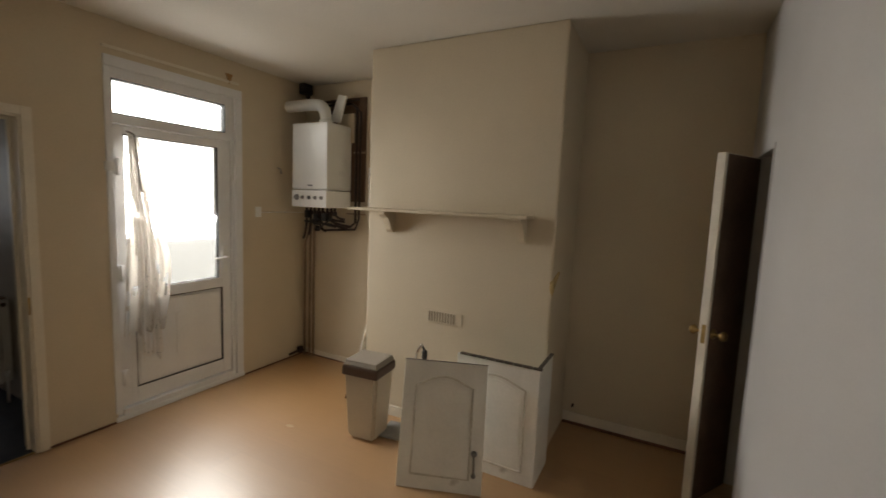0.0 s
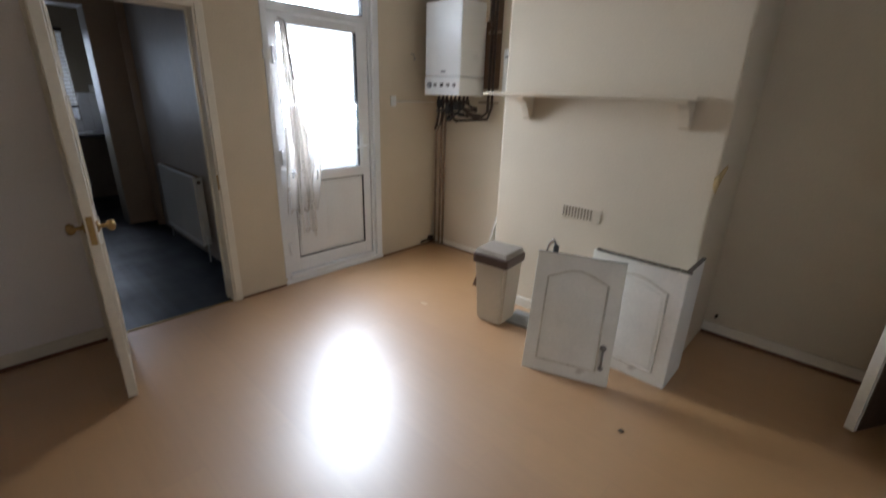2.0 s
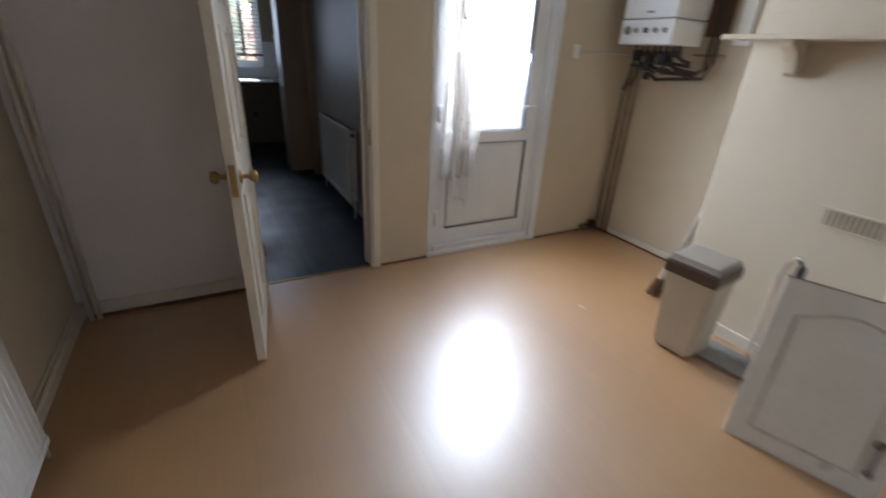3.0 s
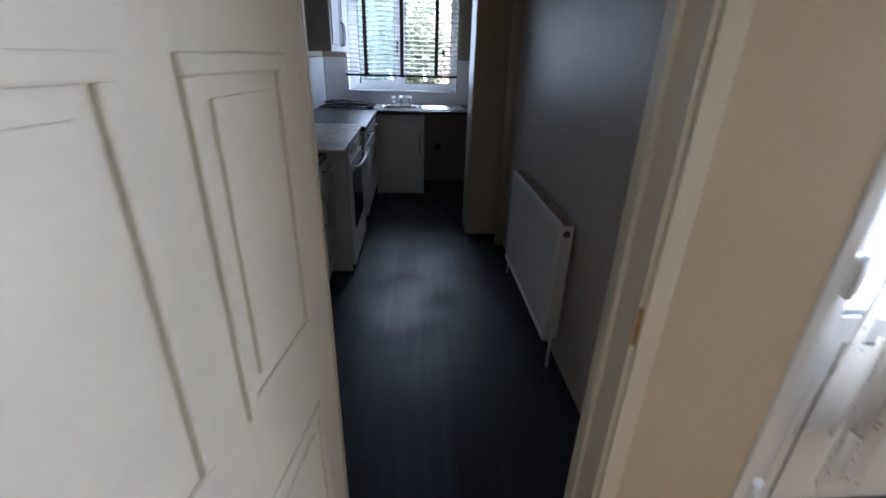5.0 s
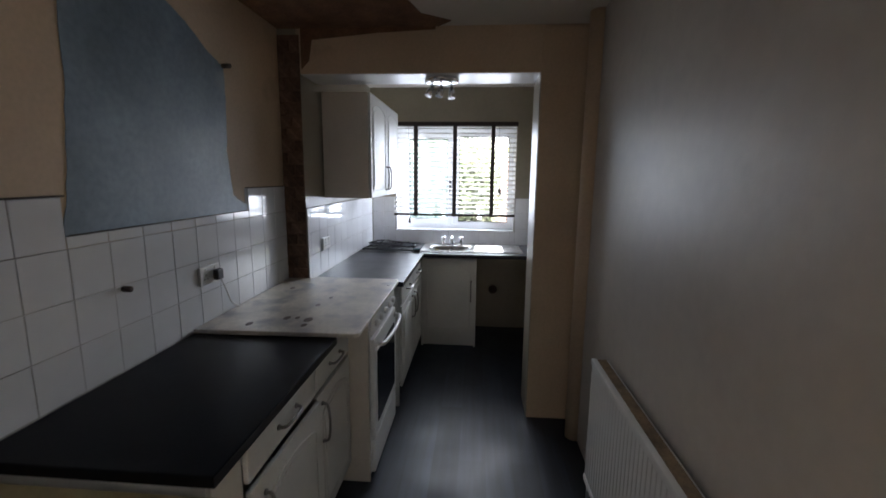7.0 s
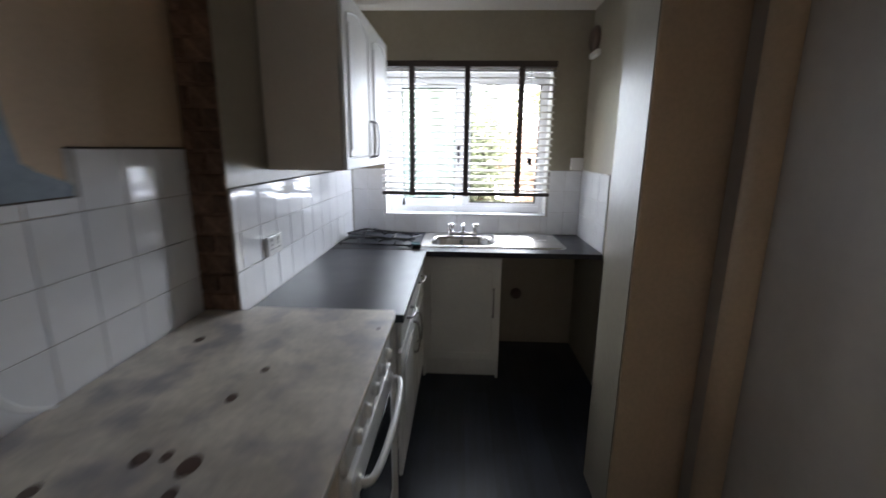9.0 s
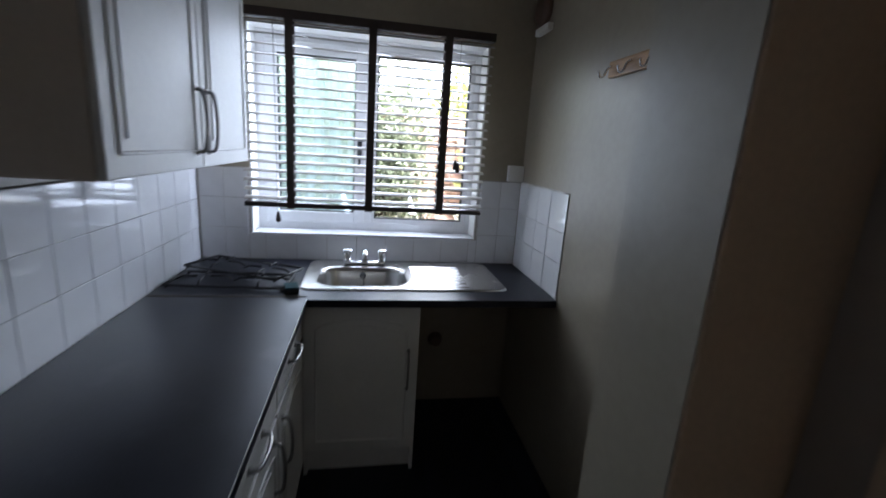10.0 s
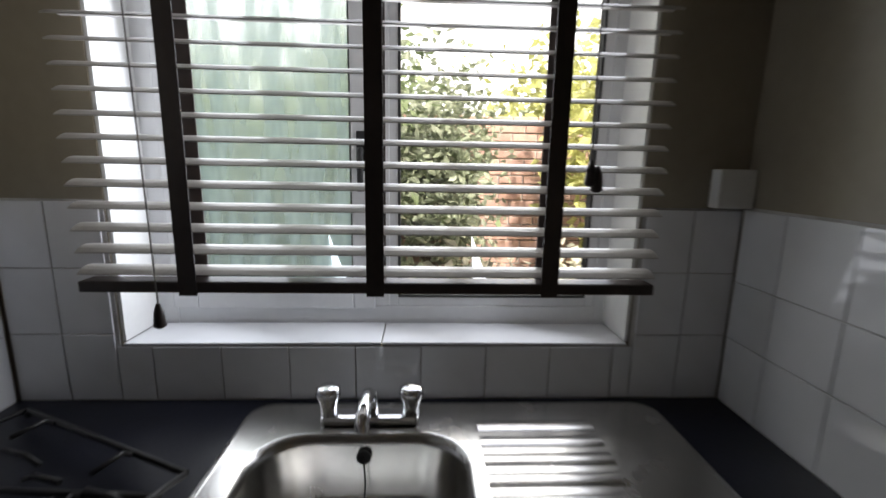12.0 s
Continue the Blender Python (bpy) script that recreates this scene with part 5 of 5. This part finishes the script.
part("plug", bm, BLACK, sink, "black plug on a chain")

tap = thing("mixer_tap", (-7.105, 0.425, WT + 0.008), "chrome two-handled kitchen mixer tap", "tap")
bm = solid((-0.022, 0.022, -0.11, 0.11, 0.0, 0.022), bevel=0.010)
part("bridge", bm, CHROME, tap)
for y in (-0.092, 0.092):
    bm = bmesh.new()
    lathe(bm, [(0.020, 0.018), (0.020, 0.045), (0.024, 0.056), (0.028, 0.070), (0.027, 0.080), (0.020, 0.085), (0.005, 0.086)], (0, y, 0), "z", 16)
    part("tap_head", bm, CHROME, tap)
bm = bmesh.new()
lathe(bm, [(0.020, 0.018), (0.018, 0.05), (0.015, 0.07)], (0, 0, 0), "z", 16)
tube(bm, curve_pts([(0, 0, 0.035), (0.008, 0, 0.066), (0.04, 0, 0.086), (0.09, 0, 0.090), (0.125, 0, 0.080), (0.135, 0, 0.060)], 6), 0.0145, 12)
part("spout", bm, CHROME, tap)

# pan supports on the worktop


def pan_support(at, turn, label):
    p = thing("pan_support", at, label, "pan support", "loose pan supports", turn=turn)
    w, d = 0.245, 0.105
    bm = bmesh.new()
    ring = [(-w, -d, 0.012), (w, -d, 0.012), (w, d, 0.012), (-w, d, 0.012), (-w, -d, 0.012)]
    for a, b in zip(ring, ring[1:]):
        tube(bm, [a, b], 0.006, 6)
    part("rim", bm, IRON, p)
    for i in range(2):
        cx, cy = (-w / 2, w / 2)[i], 0.0
        bm = bmesh.new()
        for k in range(4):
            a = radians(90 * k + 8)
            e = (cx + (0.115 if k % 2 == 0 else 0.10) * math.cos(a), cy + (0.115 if k % 2 == 0 else 0.10) * math.sin(a))
            tube(bm, [(e[0], e[1], 0.012), (cx + 0.085 * math.cos(a), cy + 0.085 * math.sin(a), 0.026), (cx + 0.028 * math.cos(a), cy + 0.028 * math.sin(a), 0.026)], 0.005, 6)
        part("finger", bm, IRON, p)
    for x in (-w, w):
        for y in (-d, d):
            bm = bmesh.new()
            lathe(bm, [(0.006, 0), (0.006, 0.012)], (x * 0.96, y * 0.96, 0), "z", 8)
            part("foot", bm, BLACK, p)
    return p


pan_support((-6.79, -0.158, WT + 0.0005), 86, "black iron gas-hob pan support lying on the worktop")
p2 = pan_support((-6.907, -0.137, WT + 0.028), 65, "black iron pan support resting askew on another")
sponge = thing("scouring_sponge", (-6.665, 0.115, WT), "dark green and black washing-up sponge", "sponge", turn=15)
part("pad", solid((-0.04, 0.04, -0.028, 0.028, 0.001, 0.022), bevel=0.006), BLACK, sponge)
part("scourer", solid((-0.04, 0.04, -0.028, 0.028, 0.0225, 0.031), bevel=0.003), mat("dark_teal_scourer", (0.03, 0.09, 0.10), 0.95, var=0.3, fine=120, bump=0.5), sponge, "dark teal scouring face")

# fittings on the far walls
fcu = thing("switched_spur", (KW, 1.262, 1.442), "white square spur box beside the window", "socket")
part("box", solid((0.001, 0.035, -0.045, 0.045, -0.045, 0.045), bevel=0.004), WHITE, fcu)
fan = thing("round_wall_fan", (-7.115, KN - 0.011, 2.28), "dark round vent on the kitchen wall", "vent")
bm = bmesh.new()
lathe(bm, [(0.085, 0.0), (0.085, 0.02), (0.07, 0.035), (0.05, 0.04)], (0, 0, 0), "-y", 24)
part("cowl", bm, BROWN, fan)
part("mount", solid((-0.05, 0.12, -0.03, -0.001, -0.12, -0.085), bevel=0.004), WHITE, fan)
rack = thing("coat_rack", (-6.168, KN - 0.010, 1.876), "varnished pine peg rack with metal hooks", "coat rack")
part("board", solid((-0.205, 0.205, -0.020, -0.001, -0.029, 0.029), bevel=0.006), PINE, rack)
for x in (-0.185, -0.06, 0.065, 0.185):
    bm = bmesh.new()
    tube(bm, curve_pts([(x, -0.02, 0.01), (x, -0.035, 0.0), (x, -0.045, -0.025), (x, -0.06, -0.03), (x, -0.068, -0.01)], 4), 0.004, 6)
    part("hook", bm, CHROME, rack)


def double_socket(at, turn, label):
    s = thing("wall_socket", at, label, "socket", turn=turn)
    part("plate", solid((-0.073, 0.073, -0.014, -0.001, -0.043, 0.043), bevel=0.004), WHITE, s)
    for x in (-0.035, 0.035):
        for dx, dz, w, h in ((0, 0.004, 0.003, 0.005), (-0.011, -0.016, 0.005, 0.0025), (0.011, -0.016, 0.005, 0.0025)):
            part("pin_hole", solid((x + dx - w, x + dx + w, -0.0152, -0.0142, dz - h, dz + h)), BLACK, s)
        part("rocker", solid((x - 0.006, x + 0.006, -0.018, -0.0142, 0.018, 0.034), bevel=0.002), WHITE, s)
    return s


double_socket((-5.745, KS_FAR + 0.008, 1.118), 180, "white double socket on the tiles")
s2 = double_socket((-4.56, KS + 0.008, 1.145), 180, "white double socket with a plug in the tiles")
bm = solid((0.01, 0.055, -0.045, -0.019, -0.03, 0.02), bevel=0.006)
part("plug", bm, BLACK, s2, "black plug")
bm = bmesh.new()
tube(bm, curve_pts([(0.035, -0.04, -0.02), (0.06, -0.05, -0.09), (0.13, -0.03, -0.17), (0.22, -0.02, -0.22), (0.25, -0.04, -0.235)], 6), 0.004, 6)
part("cable", bm, WHITE, s2, "white flex")
tube_b = thing("pipe_stub", (-4.08, KS + 0.008, 1.20), "short dark pipe stub poking from the tiles", "pipe")
bm = bmesh.new()
lathe(bm, [(0.011, 0), (0.011, 0.03), (0.006, 0.032)], (0, 0, 0), "y", 10)
part("stub", bm, DARKPIPE, tube_b)
low = thing("low_socket", (KW, 0.86, 0.42), "round dark outlet low on the wall under the sink", "outlet")
bm = bmesh.new()
lathe(bm, [(0.045, 0.0), (0.045, 0.012), (0.03, 0.02), (0.03, 0.05)], (0.001, 0, 0), "x", 18)
part("outlet", bm, BROWN, low)

# ceiling spotlight
spot = thing("ceiling_spotlight", (-5.555, 0.43, 2.2193), "round chrome fitting with three spots under the beam, unlit", "ceiling light")
bm = bmesh.new()
lathe(bm, [(0.030, -0.034), (0.095, -0.032), (0.106, -0.024), (0.108, -0.008), (0.104, -0.0005)], (0, 0, 0), "z", 28)
part("base", bm, CHROME, spot)
for k, (dx, dy, lean_y) in enumerate(((0.06, -0.055, -0.5), (0.05, 0.0, -0.2), (0.0, 0.062, 0.05))):
    bm = bmesh.new()
    tube(bm, [(dx, dy, -0.03), (dx, dy, -0.065)], 0.006, 8)
    d = Vector((0.25, lean_y, -1.0)).normalized()
    p = Vector((dx, dy, -0.065))
    tube(bm, [p - d * 0.012, p + d * 0.02, p + d * 0.062], [0.012, 0.019, 0.023], 14)
    lathe(bm, [(0.010, -0.004), (0.010, 0.004)], (dx, dy, -0.062), "z", 10)
    part("lamp_head", bm, CHROME, spot)

# bare patch and old paint on the near wall
patch = thing("old_paint_patch", (0, KS, 0), "blue-grey patch of old paint where a cabinet hung", "paint patch", kind="structure")
bm = bmesh.new()
edge = [(-3.89, 1.405), (-4.955, 1.405), (-4.955, 1.44), (-4.83, 1.50), (-4.80, 1.72), (-4.82, 1.95), (-4.815, 2.12), (-4.72, 2.15), (-4.55, 2.24), (-4.38, 2.30), (-3.98, 2.31), (-3.96, 1.9), (-3.93, 1.6)]
torn = []
for k, (a, b) in enumerate(zip(edge, edge[1:] + edge[:1])):
    for n in range(6):
        f, q = n / 6, 0.0 if k == 0 else 0.007
        torn.append((a[0] + (b[0] - a[0]) * f + q * noise.noise((k * 6 + n, 1.3, 0.4)), a[1] + (b[1] - a[1]) * f + q * noise.noise((k * 6 + n, 5.7, 0.9))))
prism(bm, torn, 0.0005, 0.003, "y")
part("paint", bm, BLUEPATCH, patch)
bm = bmesh.new()
tube(bm, [(-4.86, 0.01, 2.135), (-4.80, 0.012, 2.12)], 0.012, 6)
part("peeling_edge", bm, GRIME, patch)
damage = thing("ceiling_damage", (0, 0, KTOP), "ragged brown bare patch in the kitchen ceiling", "ceiling damage", kind="structure")
bm = bmesh.new()
ragged = [(-5.425, -0.575), (-5.425, 0.42), (-5.34, 0.50), (-5.22, 0.34), (-5.05, 0.30), (-4.86, 0.12), (-4.70, -0.05), (-4.62, -0.30), (-4.55, -0.575)]
prism(bm, ragged, -0.005, -0.0005, "z")
part("plaster", bm, PLASTER, damage)
stripped = thing("bare_plaster_strip", (ARCH, 0, 0), "brown bare plaster above the opening", "wall damage", kind="structure")
bm = bmesh.new()
prism(bm, [(-0.43, 2.25), (-0.38, 2.30), (-0.36, 2.42), (0.05, 2.455), (0.40, 2.47), (0.40, 2.489), (-0.43, 2.489)], 0.0005, 0.005, "x")
part("plaster", bm, PLASTER, stripped)

# ---- outside ----
structure("ground", solid((-70, 70, -70, 70, -0.30, -0.16)), CONCRETE, "grey concrete yard and garden ground", "ground")
structure("garden_wall", solid((-9.5, -5.0, 4.3, 4.45, -0.16, 1.25), (-5.2, -5.0, 1.45, 4.3, -0.16, 1.14)), RENDERW, "low grey rendered yard wall", "wall")

rng = random.Random(7)


def leafy(name, at, wide, high, count, size, mt, label, category):
    """A bush or small tree: a stem with limbs and a crown of separate leaves."""
    t = thing(name, at, label, category)
    bm = bmesh.new()
    tube(bm, [(0, 0, 0), (0.03, 0.02, high * 0.35), (-0.02, 0.05, high * 0.7)], [0.05, 0.035, 0.015], 8)
    ends = []
    for k in range(9):
        a, z = rng.uniform(0, 6.28), high * rng.uniform(0.15, 0.6)
        e = Vector((wide * 0.8 * math.cos(a), wide * 0.8 * math.sin(a), z + high * rng.uniform(0.1, 0.38)))
        tube(bm, [(0, 0.02, z), e * 0.5 + Vector((0, 0, z * 0.5)), e], [0.02, 0.012, 0.005], 6)
        ends.append(e)
    part("trunk", bm, BARK, t)
    verts, faces = [], []
    for i in range(count):
        c = rng.choice(ends) + Vector((rng.gauss(0, wide * 0.30), rng.gauss(0, wide * 0.30), rng.gauss(0, high * 0.13)))
        d = Vector((rng.uniform(-1, 1), rng.uniform(-1, 1), rng.uniform(-0.9, 0.4))).normalized()
        s = d.orthogonal().normalized()
        s = (s * math.cos(i) + d.cross(s) * math.sin(i)) * size * 0.26
        L = size * rng.uniform(0.6, 1.2)
        n = len(verts)
        up = d.cross(s).normalized() * size * 0.06
        verts += [c, c + d * L * 0.5 + s + up, c + d * L, c + d * L * 0.5 - s + up]
        faces += [(n, n + 1, n + 2), (n, n + 2, n + 3)]
    me = bpy.data.meshes.new("crown")
    me.from_pydata([tuple(v) for v in verts], [], faces)
    me.materials.append(mt)
    c = new("crown", me)
    c.parent = t
    return t


G = -0.16
leafy("garden_shrub", (-9.15, 1.95, G), 0.50, 2.55, 2800, 0.15, LEAF_PALE, "yellow-green shrub with long leaflets by the window", "shrub")
leafy("garden_shrub", (-9.6, 0.55, G), 0.42, 2.25, 4200, 0.085, LEAF_GREY, "grey-green leafy shrub in the garden", "shrub")
leafy("garden_shrub", (-8.75, 1.10, G), 0.50, 1.05, 2000, 0.12, LEAF_SILVER, "low silvery plant under the window", "shrub")
leafy("garden_shrub", (-9.9, -0.5, G), 0.9, 2.4, 6500, 0.12, LEAF, "dense green shrub in the garden", "shrub")
leafy("garden_shrub", (-8.9, -0.15, G), 0.6, 1.6, 2200, 0.13, LEAF_GREY, "grey-green bush beside the window", "shrub")
leafy("garden_tree", (-12.6, 3.2, G), 1.4, 3.0, 3600, 0.17, LEAF_PALE, "broad yellow-green garden tree", "tree")
leafy("garden_tree", (-13.0, -1.6, G), 1.5, 3.4, 4200, 0.19, LEAF, "taller green garden tree", "tree")
leafy("garden_tree", (-12.2, 1.1, G), 1.0, 2.6, 2400, 0.13, LEAF_GREY, "grey-green garden tree behind the wall", "tree")
haze = structure("backdrop_sky", solid((-66, -65.9, -90, 90, -2, 75)), OVERCAST, "plain white overcast sky in the distance", "backdrop")

# ---- pieces: bricks and tiles ----
cache = {}


def piece(nm, parent, lo, hi, mt, bevel):
    """One tile or brick, as an object on a shared mesh of its size."""
    size = tuple(round(b - a, 4) for a, b in zip(lo, hi))
    key = (nm, size, mt.name)
    if key not in cache:
        bm = bmesh.new()
        x, y, z = (s / 2 for s in size)
        thin = min(range(3), key=lambda k: size[k])
        a = [bm.verts.new(v) for v in ((-x, -y, -z), (-x, -y, z), (-x, y, -z), (-x, y, z), (x, -y, -z), (x, -y, z), (x, y, -z), (x, y, z))]
        for q in ((0, 1, 3, 2), (4, 6, 7, 5), (0, 4, 5, 1), (2, 3, 7, 6), (0, 2, 6, 4), (1, 5, 7, 3)):
            bm.faces.new([a[i] for i in q])
        bmesh.ops.bevel(bm, geom=list(bm.edges), offset=bevel, segments=1, affect="EDGES")
        cache[key] = mesh_of(nm, bm, mt)
    o = new(nm, cache[key])
    o.parent = parent
    w = 0.35
    o.matrix_local = pose(*[(a + b) / 2 for a, b in zip(lo, hi)], w * rng.uniform(-1, 1), w * rng.uniform(-1, 1), w * rng.uniform(-1, 1))
    return o


def tiled(nm, axis, face, out, spans, rows, label, gap=0.0022, thick=0.006):
    """Tiles on a wall plane; spans along the wall, rows up it; each cell may be left out or cut by a filter."""
    g = thing(nm, (0, 0, 0), label, "tiling", kind="structure")
    for a, b, lo, hi in [(a, b, lo, hi) for a, b in spans for lo, hi in rows]:
        a_, b_ = a + gap / 2, b - gap / 2
        t0, t1 = sorted((face + out * 0.0025, face + out * thick))
        if axis == "y":
            piece("tile", g, (a_, t0, lo + gap / 2), (b_, t1, hi - gap / 2), TILE, 0.0012)
        else:
            piece("tile", g, (t0, a_, lo + gap / 2), (t1, b_, hi - gap / 2), TILE, 0.0012)
    return g


def cells(start, stop, step):
    out, a = [], start
    while a < stop - 0.02:
        out.append((a, min(a + step, stop)))
        a += step
    return out


T = 0.153
g1 = tiled("tiles_near_wall", "y", KS, 1, cells(-5.425, -2.92, T), ((0.905, 1.063), (1.063, 1.212), (1.212, 1.372)), "white glazed square wall tiles with dirty joints")
for a, b in cells(-5.425, -2.92, T):
    top = 1.530 if (b < -4.92 or a > -3.92) else 1.410
    piece("tile", g1, (a + 0.0015, KS + 0.0025, 1.3735), (b - 0.0015, KS + 0.006, top), TILE, 0.0012)
part("grout", solid((-5.425, -2.92, KS + 0.0005, KS + 0.002, 0.86, 1.372), (-5.425, -4.94, KS + 0.0005, KS + 0.002, 1.372, 1.533), (-3.895, -2.92, KS + 0.0005, KS + 0.002, 1.372, 1.533)), GROUT, g1)
part("dirty_edge", solid((-5.425, -4.948, KS + 0.0005, KS + 0.0075, 1.5315, 1.5365)), GRIME, g1, "dark grimy tile edge")
part("dirty_edge", solid((-3.905, -2.92, KS + 0.0005, KS + 0.0075, 1.5315, 1.5365)), GRIME, g1, "dark grimy tile edge")
part("dirty_edge", solid((-4.948, -3.905, KS + 0.0045, KS + 0.0075, 1.4110, 1.4145)), GRIME, g1, "dark grimy tile edge")
g2 = tiled("tiles_far_wall", "y", KS_FAR, 1, [(-7.21, -7.11)] + cells(-7.11, -5.482, 0.1628) + [(-5.482, -5.435)], ((0.905, 1.071), (1.071, 1.222), (1.222, 1.388)), "white glazed wall tiles behind the worktop")
part("dirty_edge", solid((-7.21, -5.435, KS_FAR + 0.0005, KS_FAR + 0.0075, 1.3895, 1.3935)), GRIME, g2, "dark grimy tile edge")
part("grout", solid((-7.21, -5.435, KS_FAR + 0.0005, KS_FAR + 0.002, 0.86, 1.392)), GROUT, g2)
g3 = tiled("tiles_window_wall", "x", KW, 1, cells(-0.43, -0.19, 0.12) + cells(1.07, 1.305, 0.118), ((0.905, 1.075), (1.075, 1.235), (1.235, 1.39)), "white glazed wall tiles beside the window")
for a, b in [(-0.19, -0.107)] + cells(-0.107, 1.07, 0.161):
    piece("tile", g3, (KW + 0.0025, a + 0.0015, 0.906), (KW + 0.006, b - 0.0015, 1.043), TILE, 0.0012)
part("grout", solid((KW + 0.0005, KW + 0.002, -0.43, -0.182, 0.86, 1.394), (KW + 0.0005, KW + 0.002, 1.062, 1.305, 0.86, 1.394), (KW + 0.0005, KW + 0.002, -0.182, 1.062, 0.86, 1.043)), GROUT, g3)
g4 = tiled("tiles_side_wall", "y", KN - 0.01, -1, [(-7.21, -7.085)] + cells(-7.085, -6.77, 0.16) + [(-6.765, -6.585)], ((0.905, 1.073), (1.073, 1.217), (1.217, 1.394)), "white glazed splashback tiles at the sink end")
part("grout", solid((-7.21, -6.585, KN - 0.012, KN - 0.0105, 0.86, 1.399)), GROUT, g4)
g5 = thing("window_sill_tiles", (0, 0, 0), "white glazed tiles on the window sill", "tiling", kind="structure")
for a, b in cells(-0.175, 1.055, 0.615):
    piece("tile", g5, (KW - 0.135, a + 0.0015, 1.0465), (KW + 0.004, b - 0.0015, 1.0530), TILE, 0.0012)
bw = thing("exposed_brickwork", (0, 0, 0), "sooty bare brickwork on the stripped pier", "brickwork", kind="structure")
z, i = 0.93, 0
while z < 2.42:
    cut = -0.50 if i % 2 else -0.54
    for a, b in ((KS + 0.002, cut - 0.005), (cut + 0.005, KS_FAR - 0.004)):
        piece("brick", bw, (ARCH + 0.001, a, z), (ARCH + 0.010 + 0.004 * rng.random(), b, z + 0.064), SOOTBRICK, 0.004)
    z, i = z + 0.075, i + 1
part("mortar", solid((ARCH + 0.0005, ARCH + 0.005, KS + 0.001, KS_FAR - 0.002, 0.91, 2.45)), SOOTBRICK, bw)
rubble_wall = thing("garden_brick_wall", (0, 0, 0), "weathered red brick garden wall behind the plants", "wall")
for r in range(28):
    for c in range(10):
        y0 = 0.1 + c * 0.225 + (0.11 if r % 2 else 0)
        piece("brick", rubble_wall, (-10.3, y0, G + r * 0.075), (-10.2 + 0.008 * rng.random(), y0 + 0.215, G + 0.065 + r * 0.075), BRICK, 0.005)
part("mortar", solid((-10.29, -10.21, 0.14, 2.40, G, G + 2.08)), CONCRETE, rubble_wall)
